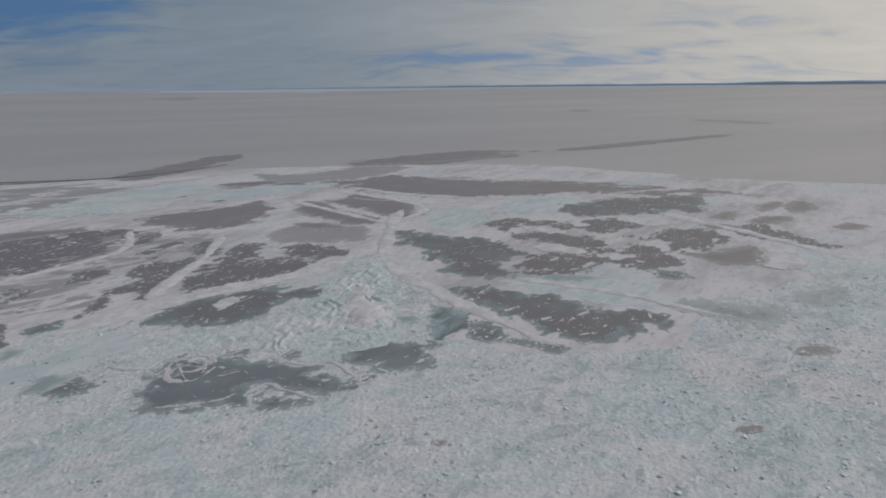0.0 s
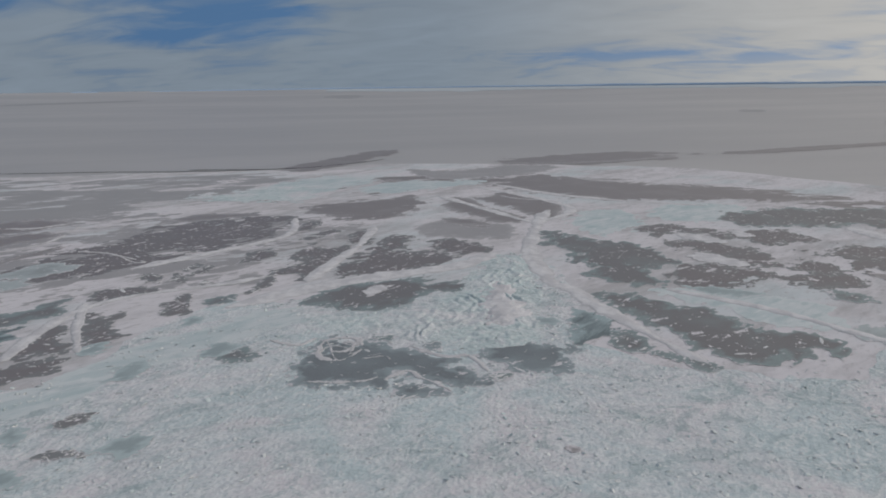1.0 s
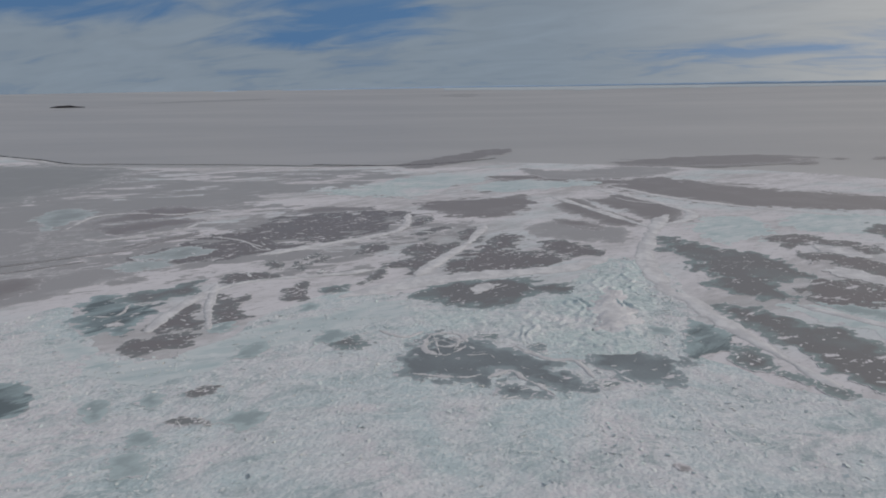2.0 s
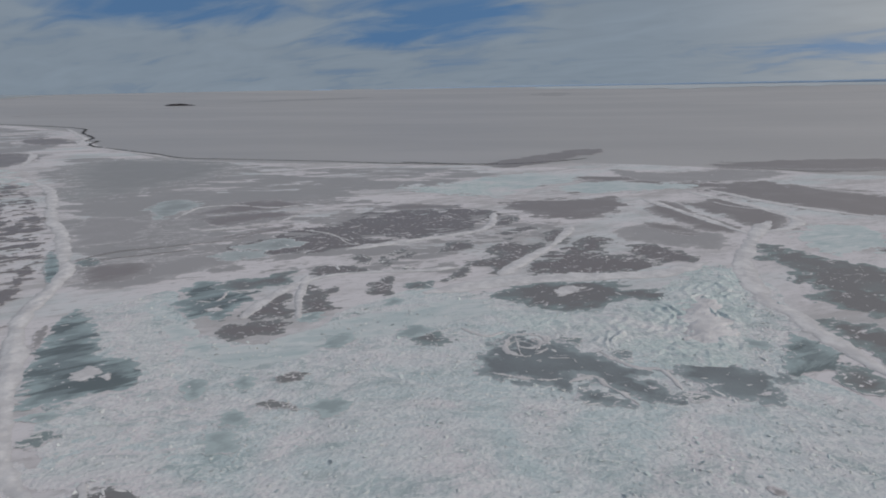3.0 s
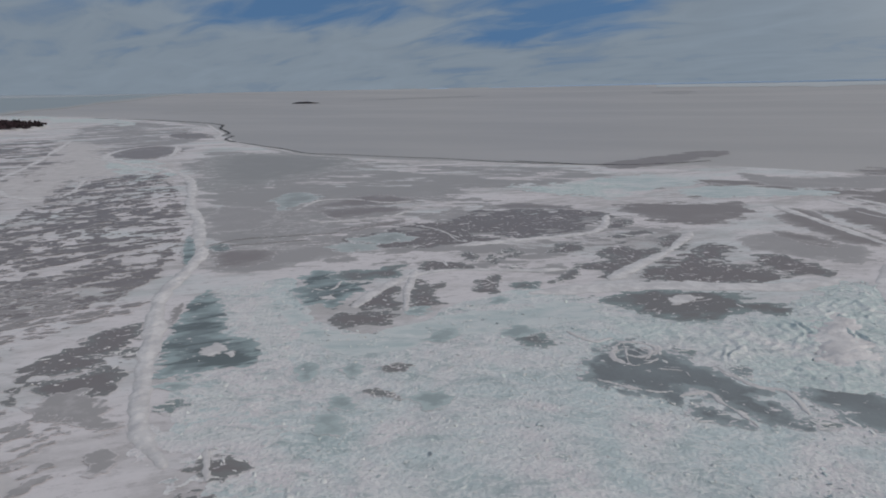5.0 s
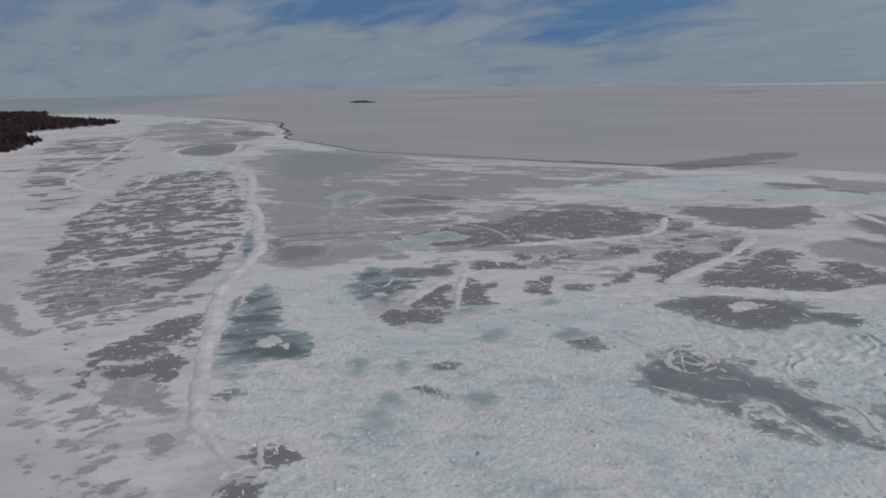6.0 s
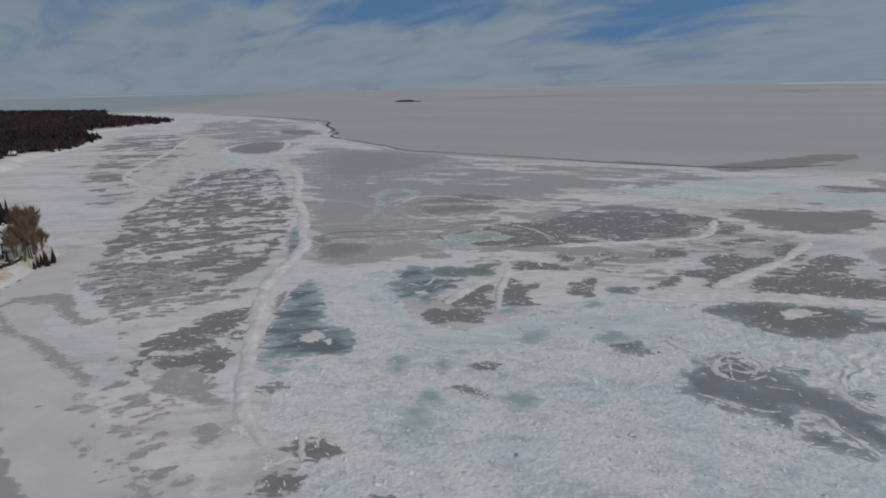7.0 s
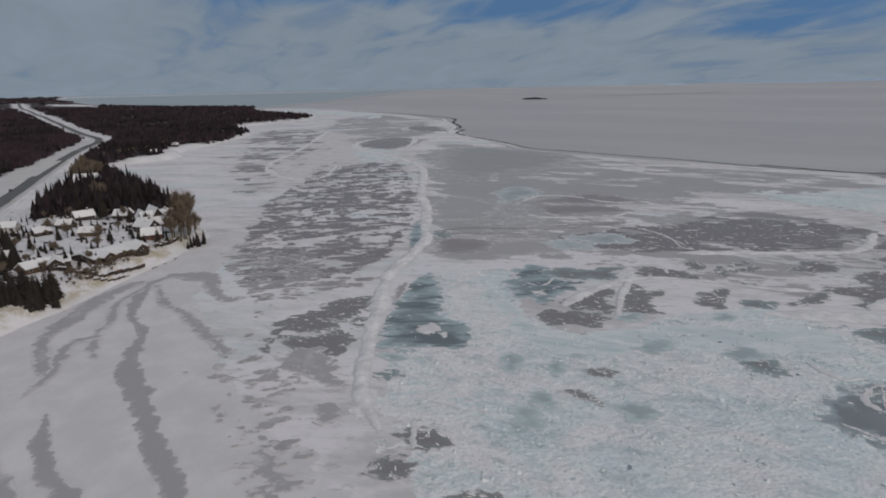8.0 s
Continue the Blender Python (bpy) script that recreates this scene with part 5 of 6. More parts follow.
# ---------------------------------------------------------------- trees
def blade(bm, base, tip, width, drop):
    """A drooping spray of needles: a folded, pointed leaf."""
    base, tip = Vector(base), Vector(tip)
    mid = base.lerp(tip, 0.55) + Vector((0, 0, 0.12 * (tip - base).length))
    side = (tip - base).cross(Vector((0, 0, 1))).normalized() * width
    tip = tip - Vector((0, 0, drop))
    b, t, m = bm.verts.new(base), bm.verts.new(tip), bm.verts.new(mid)
    l, r = bm.verts.new(mid + side - Vector((0, 0, width * 0.6))), bm.verts.new(mid - side - Vector((0, 0, width * 0.6)))
    for f in ((b, l, m), (m, l, t), (b, m, r), (m, t, r)):
        bm.faces.new(f)


def make_conifer(seed, tall=10.0, wide=2.0, bare=0.1):
    rnd = random.Random(seed)
    ob = new("conifer")
    part("trunk", tube(bmesh.new(), (0, 0, 0), (0, 0, tall * 0.95), tall * 0.018, 0.03), M_BARK, ob)
    bm = bmesh.new()
    levels = 17
    for k in range(levels):
        t = k / (levels - 1)
        z = tall * (bare + (0.97 - bare) * t)
        reach = wide * (1 - t) ** 0.85 + 0.12
        count = int(10 - 4 * t)
        a0 = rnd.uniform(0, 6.3)
        for i in range(count):
            a = a0 + 6.283 * i / count + rnd.uniform(-0.3, 0.3)
            r = reach * rnd.uniform(0.7, 1.2)
            blade(bm, (0, 0, z + 0.15 * r), (r * math.cos(a), r * math.sin(a), z - 0.1 * r), r * 0.34 + 0.08, 0.22 * r)
    part("crown", bm, M_NEEDLE, ob, "dark green needle sprays")
    return tagged(ob, "dark green spruce standing in snow", "tree", "conifers by the shore")


def make_bare(seed, tall=12.0, spread=3.0, fine=240):
    rnd = random.Random(seed)
    ob = new("bare_tree")
    bm = bmesh.new()
    tips = []

    def grow(p, d, length, r, depth):
        q = p + d * length
        tube(bm, p, q, r, r * 0.65, 5)
        tips.append((q, d))
        if depth < 3:
            tips.append((p.lerp(q, 0.5), d))
        if depth == 0:
            return
        for _ in range(3):
            e = (d + Vector((rnd.uniform(-1, 1), rnd.uniform(-1, 1), rnd.uniform(-0.1, 0.8))) * spread / 5.5).normalized()
            grow(q, e, length * rnd.uniform(0.55, 0.8), r * 0.6, depth - 1)
    for k in range(3):
        lean = Vector((rnd.uniform(-0.2, 0.2), rnd.uniform(-0.2, 0.2), 1)).normalized()
        grow(Vector((rnd.uniform(-0.4, 0.4), rnd.uniform(-0.4, 0.4), 0)), lean, tall * 0.27, tall * 0.013, 3)
    part("trunk", bm, M_BARK, ob)
    bm = bmesh.new()
    for _ in range(fine):
        q, d = rnd.choice(tips)
        q = q + Vector((rnd.uniform(-1, 1), rnd.uniform(-1, 1), rnd.uniform(-1.2, 0.6))) * tall * 0.05
        e = (d + Vector((rnd.uniform(-1, 1), rnd.uniform(-1, 1), rnd.uniform(-0.2, 1)))).normalized() * tall * rnd.uniform(0.06, 0.13)
        s = e.cross(Vector((rnd.uniform(-1, 1), rnd.uniform(-1, 1), 0.2))).normalized() * 0.09
        bm.faces.new([bm.verts.new(q + s), bm.verts.new(q - s), bm.verts.new(q + e)])
    part("crown", bm, M_TWIG, ob, "bare brown twigs")
    return tagged(ob, "bare brown leafless tree on the bank", "tree", "bare trees by the shore")


conifers = [make_conifer(1, 10, 1.9), make_conifer(2, 10, 2.4, 0.05), make_conifer(3, 10, 1.5, 0.16)]
bares = [make_bare(11, 12, 3.4, 950), make_bare(12, 12, 4.2, 1000), make_bare(13, 12, 3.8, 800)]
rnd = random.Random(3)
spots = []


def plant(kinds, x, y, size):
    z = float(land_height(x, y)[0][0]) - 0.25
    spots.append((x, y, size))
    m = pose(x, y, z, rnd.uniform(-3, 3), rnd.uniform(-3, 3), rnd.uniform(0, 360))
    ob = copy_thing(rnd.choice(kinds), m)
    ob.scale = (size * rnd.uniform(0.85, 1.15), size * rnd.uniform(0.85, 1.15), size)
    return ob


def clear(x, y, gap):
    return all(math.hypot(x - a, y - b) > gap for a, b, c in spots)


# ---------------------------------------------------------------- houses
def window(parent, x, y, z, w, h, axis):
    """A framed window on a wall that faces along the axis."""
    m = Matrix.Translation((x, y, z)) @ pose(0, 0, 0, 0, 0, {"+x": 0, "+y": 90, "-x": 180, "-y": 270}[axis])
    bm = bmesh.new()
    for a in ((-w / 2 - 0.1, -w / 2, -0.1, h + 0.1), (w / 2, w / 2 + 0.1, -0.1, h + 0.1)):
        box(bm, 0, 0.08, a[0], a[1], a[2], a[3], m)
    box(bm, 0, 0.08, -w / 2, w / 2, -0.1, 0, m)
    box(bm, 0, 0.08, -w / 2, w / 2, h, h + 0.1, m)
    ob = part("window", bm, M_TRIM, parent)
    part("pane", box(bmesh.new(), 0.005, 0.03, -w / 2, w / 2, 0, h, m), M_GLASS, ob, "dark window glass")
    return ob


def gable_block(parent, x, y, length, width, wall, rise, turn, wall_mat, roof_mat, names=("wall", "roof")):
    """Walls with two gables and a thick roof that overhangs; the ridge runs along the block's own x."""
    m = Matrix.Translation((x, y, 0)) @ pose(0, 0, 0, 0, 0, turn)
    L, W = length / 2, width / 2
    bm = bmesh.new()
    lo = [bm.verts.new(m @ Vector(p)) for p in ((-L, -W, -1.5), (L, -W, -1.5), (L, W, -1.5), (-L, W, -1.5))]
    hi = [bm.verts.new(m @ Vector(p)) for p in ((-L, -W, wall), (L, -W, wall), (L, W, wall), (-L, W, wall))]
    pk = [bm.verts.new(m @ Vector(p)) for p in ((-L, 0, wall + rise), (L, 0, wall + rise))]
    for f in ((lo[0], lo[1], hi[1], hi[0]), (lo[2], lo[3], hi[3], hi[2]), (lo[1], lo[2], hi[2], pk[1], hi[1]), (lo[3], lo[0], hi[0], pk[0], hi[3])):
        bm.faces.new(f)
    body = part(names[0], bm, wall_mat, parent)
    bm = bmesh.new()
    o = 0.6
    drop = rise / W * o
    sect = [(-W - o, wall - drop), (0, wall + rise), (W + o, wall - drop), (W + o, wall - drop + 0.45), (0, wall + rise + 0.5), (-W - o, wall - drop + 0.45)]
    ends = [[bm.verts.new(m @ Vector((s * (L + o), yy, zz))) for yy, zz in sect] for s in (-1, 1)]
    n = len(sect)
    for k in range(n):
        bm.faces.new((ends[0][k], ends[1][k], ends[1][(k + 1) % n], ends[0][(k + 1) % n]))
    for e, q in ((ends[0], (0, 1, 4, 5)), (ends[0], (1, 2, 3, 4)), (ends[1], (0, 1, 4, 5)), (ends[1], (1, 2, 3, 4))):
        bm.faces.new([e[i] for i in q])
    bmesh.ops.recalc_face_normals(bm, faces=bm.faces)
    roof = part(names[1], bm, roof_mat, parent, "snow-covered pitched roof")
    for s in (-1, 1):
        part("eave", one_box(-L - o - 0.02, L + o + 0.02, s * (W + o) - 0.06, s * (W + o) + 0.06, wall - drop - 0.25, wall - drop + 0.02, m), M_WOOD, roof)
    return body


def house(x, y, turn, length=11.0, width=8.0, wall=3.2, rise=2.6, wall_mat=None, roof_mat=None, wings=(), chimney=True, label="brown timber house with a snowy roof"):
    wall_mat, roof_mat = wall_mat or M_WOOD, roof_mat or M_ROOFSNOW
    ob = empty("house", x, y, turn, sink=0.0)
    gable_block(ob, 0, 0, length, width, wall, rise, 0, wall_mat, roof_mat)
    for k in range(max(2, int(length / 4))):
        wx = -length / 2 + (k + 0.5) * length / max(2, int(length / 4))
        for s, axis in ((1, "+y"), (-1, "-y")):
            window(ob, wx, s * width / 2, 1.0, 1.2, 1.3, axis)
    for s, axis in ((1, "+x"), (-1, "-x")):
        window(ob, s * length / 2, -width / 5, 1.0, 1.2, 1.3, axis)
        window(ob, s * length / 2, 0, wall + 0.2, 1.0, 1.0, axis)
    door = part("door", one_box(length / 2, length / 2 + 0.07, width / 5 - 0.5, width / 5 + 0.5, -0.2, 2.0), M_DOOR, ob)
    part("handle", one_box(length / 2 + 0.07, length / 2 + 0.14, width / 5 + 0.32, width / 5 + 0.4, 0.85, 1.0), M_TRIM, door)
    for wx, wy, wl_, ww, wh, wr in wings:
        gable_block(ob, wx, wy, wl_, ww, wh, wr, 90, wall_mat, roof_mat, ("wing_wall", "wing_roof"))
        window(ob, wx, wy + wl_ / 2, 1.2, 1.4, 1.4, "+y")
        window(ob, wx, wy - wl_ / 2, 1.2, 1.4, 1.4, "-y")
    if chimney:
        stack = part("chimney", one_box(length * 0.2, length * 0.2 + 0.9, -0.45, 0.45, wall, wall + rise + 1.5), M_STONE, ob)
        part("snow_cap", one_box(length * 0.2 - 0.05, length * 0.2 + 0.95, -0.5, 0.5, wall + rise + 1.51, wall + rise + 1.75), M_ROOFSNOW, stack)
    spots.append((x, y, length))
    return tagged(ob, label, "house", "houses by the shore")


house(-404, 6, 105, 20, 9, 5.5, 4.2, M_DARKWOOD, wings=((-8, 3, 12, 5.5, 6.2, 4.0), (-1, 4, 15, 6, 7.2, 4.6), (7, 3, 12, 5.5, 5.6, 3.8)), label="large dark lodge with several snowy gables")
house(-388, -1, 40, 12, 8, 4.2, 3.6, M_DARKWOOD, wings=((2, 3, 9, 5, 4.2, 3.2),), label="dark gabled house with a snowy roof")
house(-371, 1, 85, 10, 7, 3.2, 3.0, M_REDWOOD, label="red-brown cabin with a snowy roof")
house(-437, -14, 60, 9, 7, 3.0, 2.8, M_DARKWOOD, wings=((1, 3, 7, 5, 3.0, 2.4),))
house(-440, -36, 110, 11, 7, 3.0, 2.8, M_DARKWOOD)
house(-416, -44, 70, 8, 6, 2.8, 2.4, M_DARKWOOD)
house(-342, -19, 128, 30, 17, 2.6, 1.8, M_DARKWOOD, wings=((9, -4, 16, 7, 2.8, 2.0), (-8, -3, 15, 6, 2.8, 1.8)), label="long low timber house with a wide snowy roof")
house(-331, -42, 98, 12, 9, 2.8, 1.8, M_DARKWOOD, wings=((0, -3, 9, 6, 3.0, 2.2),), label="dark timber house with a snowy roof")
house(-325, -51, 130, 9, 7, 2.8, 2.2, M_WOOD)
house(-345, -67, 80, 11, 8, 3.0, 2.6, M_DARKWOOD)
house(-423, -73, 75, 9, 7, 3.2, 2.4, M_PALEWALL, chimney=False, label="pale house half hidden by trees")
house(-402, -55, 120, 8, 6, 2.6, 2.2, M_DARKWOOD)
house(-390, -30, 75, 10, 7, 2.6, 2.2, M_WOOD, wings=((-2, 2, 8, 5, 2.6, 2.0),))
house(-590, -41, 80, 18, 12, 8.0, 5.4, M_DARKWOOD)
house(-727, -60, 90, 12, 9, 3.6, 3.2, M_PALEWALL, label="pale house half hidden by trees")
house(-742, -45, 60, 12, 9, 3.6, 3.2, M_WOOD)
house(-900, 18, 80, 10, 7, 3.4, 2.8, M_WOOD)
house(-1010, 52, 70, 9, 6, 3.2, 2.6, M_DARKWOOD)


def timber_wall(points, tall):
    """A retaining wall of posts and boards along a line."""
    ob = empty("retaining_wall", *points[0], sink=0.0)
    line = spline(points, 4)
    z = land_height(line[:, 0], line[:, 1])[0]
    o = ob.matrix_basis.translation
    for i in range(len(line) - 1):
        a, b = Vector((*line[i], z[i])) - o, Vector((*line[i + 1], z[i + 1])) - o
        d = (b - a)
        m = Matrix.Translation(a) @ pose(0, 0, 0, 0, 0, math.degrees(math.atan2(d.y, d.x)))
        gen = random.Random(i + int(tall * 10))
        high = tall * gen.uniform(0.5, 1.0)
        part("post", one_box(-0.15, 0.15, -0.15, 0.15, -1.0, high - 0.2, m), M_DARKWOOD, ob)
        for k in range(4):
            h = high * k / 4
            slip = gen.uniform(-0.25, 0.25)
            part("board", one_box(slip, d.xy.length + slip, 0.15 + gen.uniform(0, 0.2), 0.45, h + 0.04, h + high / 4 - 0.04, m), M_WOOD if gen.random() < 0.3 else M_DARKWOOD, ob)
        if gen.random() < 0.6:
            part("snow_cap", one_box(0, d.xy.length * gen.uniform(0.4, 1.0), -0.5, 0.5, high + 0.02, high + 0.25, m), M_ROOFSNOW, ob)
    return tagged(ob, "brown timber retaining wall along the bank", "retaining wall", "retaining walls")


timber_wall([(-322, -40), (-309, -26), (-314, -17), (-327, -4)], 2.6)
timber_wall([(-305, -31), (-307, -20), (-316, -11)], 1.4)
timber_wall([(-326, -1), (-333, 6), (-343, 12)], 1.2)
timber_wall([(-352, 2), (-356, 8), (-366, 14)], 2.0)

# a car on the road
car = empty("car", -605, -98, 172, sink=-0.65)
bm = bmesh.new()
box(bm, -2.2, 2.2, -0.9, 0.9, 0.35, 0.95)
bmesh.ops.bevel(bm, geom=bm.edges[:], offset=0.18, segments=2, affect="EDGES")
part("body", bm, M_CARPAINT, car)
bm = bmesh.new()
v = [bm.verts.new(p) for p in ((-1.7, -0.78, 0.95), (1.0, -0.78, 0.95), (1.0, 0.78, 0.95), (-1.7, 0.78, 0.95), (-1.3, -0.65, 1.5), (0.3, -0.65, 1.5), (0.3, 0.65, 1.5), (-1.3, 0.65, 1.5))]
for f in ((4, 5, 6, 7), (0, 1, 5, 4), (1, 2, 6, 5), (2, 3, 7, 6), (3, 0, 4, 7)):
    bm.faces.new([v[i] for i in f])
part("cabin", bm, M_GLASS, car, "dark glazed cabin")
for wx in (-1.4, 1.4):
    for wy in (-0.92, 0.92):
        part("wheel", tube(bmesh.new(), (wx, wy - 0.1, 0.33), (wx, wy + 0.1, 0.33), 0.33, 0.33, 12), M_GLASS, car)
tagged(car, "dark red car driving on the salted road", "car")


def make_brush(seed):
    """A low dark hedge of twiggy sprays, four metres long."""
    rnd_ = random.Random(seed)
    ob = new("hedge")
    bm = bmesh.new()
    for k in range(9):
        x = -2 + 4 * k / 8
        tube(bm, (x, 0, -0.3), (x + rnd_.uniform(-0.3, 0.3), rnd_.uniform(-0.3, 0.3), 0.9), 0.05, 0.02, 5)
    part("stems", bm, M_BARK, ob)
    bm = bmesh.new()
    for _ in range(150):
        p = Vector((rnd_.uniform(-2.2, 2.2), rnd_.gauss(0, 0.4), rnd_.uniform(0.0, 0.9)))
        d = Vector((rnd_.uniform(-1, 1), rnd_.uniform(-1, 1), rnd_.uniform(0.2, 1.2))) * rnd_.uniform(0.3, 0.7)
        blade(bm, p, p + d, 0.16, 0.05)
    part("foliage", bm, M_NEEDLE, ob)
    return tagged(ob, "low dark hedge poking out of garden snow", "hedge", "hedges between the houses")


hedges = [make_brush(31), make_brush(32)]
for k in range(85):
    for _ in range(40):
        x, y = rnd.uniform(-450, -308), rnd.uniform(-95, 8)
        if float(land_height(x, y)[1][0]) > 10 and all(math.hypot(x - a, y - b) > 0.45 * c for a, b, c in spots if c > 6):
            break
    ob = copy_thing(rnd.choice(hedges), pose(x, y, float(land_height(x, y)[0][0]) - 0.1, 0, 0, rnd.choice((20, 100, 110, 190)) + rnd.uniform(-20, 20)))
    ob.scale = (rnd.uniform(0.6, 1.8), rnd.uniform(0.8, 1.3), rnd.uniform(0.7, 1.5))
for ob in hedges:
    for o in (*ob.children_recursive, ob):
        bpy.data.objects.remove(o)

# trees of the shore and between the houses
for k in range(30):
    plant(conifers, -282 + rnd.uniform(-6, 6), -57 + k * 0.66 + rnd.uniform(-1.5, 1.5), rnd.uniform(0.9, 1.6))
for k in range(30):
    plant(conifers if k % 4 else bares, rnd.uniform(-400, -336), rnd.uniform(-82, -62), rnd.uniform(0.6, 1.2))
for k in range(26):
    plant(bares, -288 + rnd.uniform(-14, 8), -62 + rnd.uniform(-12, 8), rnd.uniform(0.25, 0.55))
for x, y, s in ((-361, 11, 1.5), (-365, 15, 1.9), (-370, 18, 2.2), (-376, 20, 2.4), (-368, 12, 1.8), (-381, 16, 2.4), (-386, 22, 2.3), (-374, 24, 1.7), (-366, 20, 1.6), (-392, 19, 2.0)):
    tree = plant(bares, x, y, s)
    tree.scale = (s * 0.72, s * 0.72, s * 1.12)
for x, y, s in ((-362, 24, 0.85), (-366, 27, 0.95), (-361, 20, 0.6), (-369, 24, 0.8), (-365, 22, 0.7), (-372, 28, 0.9), (-358, 18, 0.5),
                (-497, -3, 1.9), (-507, 3, 2.0), (-489, 2, 1.6), (-512, -4, 1.8), (-480, -1, 1.5)):
    plant(conifers, x, y, s)
for x, y in ((-470, -6), (-476, -9), (-483, -4), (-488, -8), (-493, -2), (-499, -7), (-505, -3), (-478, -14), (-486, -15)):
    plant(conifers, x, y, rnd.uniform(1.5, 2.0))
for k in range(26):
    plant(conifers, -346 + rnd.uniform(-14, 14), -64 + rnd.uniform(-9, 6), rnd.uniform(0.7, 1.2))
for k in range(20):
    plant(conifers if k % 4 else bares, rnd.uniform(-330, -298), rnd.uniform(-74, -60), rnd.uniform(0.8, 1.25))
for x, y in ((-361, -3), (-364, 4), (-359, 3), (-367, -6), (-378, -5), (-356, -8), (-381, -10), (-360, 8)):
    plant(conifers, x, y, rnd.uniform(0.6, 0.95))
for k in range(90):
    t = rnd.random()
    plant(bares, -283 - 62 * t + rnd.uniform(-9, 1), -44 + 46 * t + rnd.uniform(-8, 0), rnd.uniform(0.20, 0.48))
for k in range(14):
    plant(conifers, -330 + rnd.uniform(-14, 10), -74 + rnd.uniform(-9, 9), rnd.uniform(0.7, 1.2))
for k in range(22):
    t = k / 21
    plant(bares, -285 - 75 * t + rnd.uniform(-5, 2), -42 + 55 * t + rnd.uniform(-5, 1), rnd.uniform(0.22, 0.42))
for k in range(34):
    t = rnd.random()
    plant(bares if k % 2 else conifers, -815 - 290 * t + rnd.uniform(-8, 8), -42 + 165 * t ** 1.3 + rnd.uniform(-22, -2), rnd.uniform(0.5, 1.2))
for k in range(34):
    plant(bares if k % 3 else conifers, rnd.uniform(-720, -590), rnd.uniform(-56, -34), rnd.uniform(1.5, 2.1))
tries = 0
count = 0
while count < 150 and tries < 9000:
    tries += 1
    x, y = rnd.uniform(-455, -305), rnd.uniform(-95, 14)
    d = float(land_height(x, y)[1][0])
    if d > 12 and clear(x, y, 2.6) and all(math.hypot(x - a, y - b) > 0.42 * c for a, b, c in spots if c > 6):
        plant(conifers if rnd.random() < 0.8 else bares, x, y, rnd.choice((0.3, 0.4, 0.5, 0.65, 0.9)) * rnd.uniform(0.8, 1.2))
        count += 1
while count < 180 and tries < 20000:
    tries += 1
    x, y = rnd.uniform(-560, -445), rnd.uniform(-95, 18)
    z, d = land_height(x, y)
    road_gap = line_distance(np.array([x]), np.array([y]), road_line)[0][0]
    if d[0] > 10 and road_gap > 33 and clear(x, y, 4.0):
        plant(conifers if rnd.random() < 0.93 else bares, x, y, rnd.uniform(0.9, 2.0))
        count += 1
for ob in (*conifers, *bares):
    for o in (*ob.children_recursive, ob):
        bpy.data.objects.remove(o)


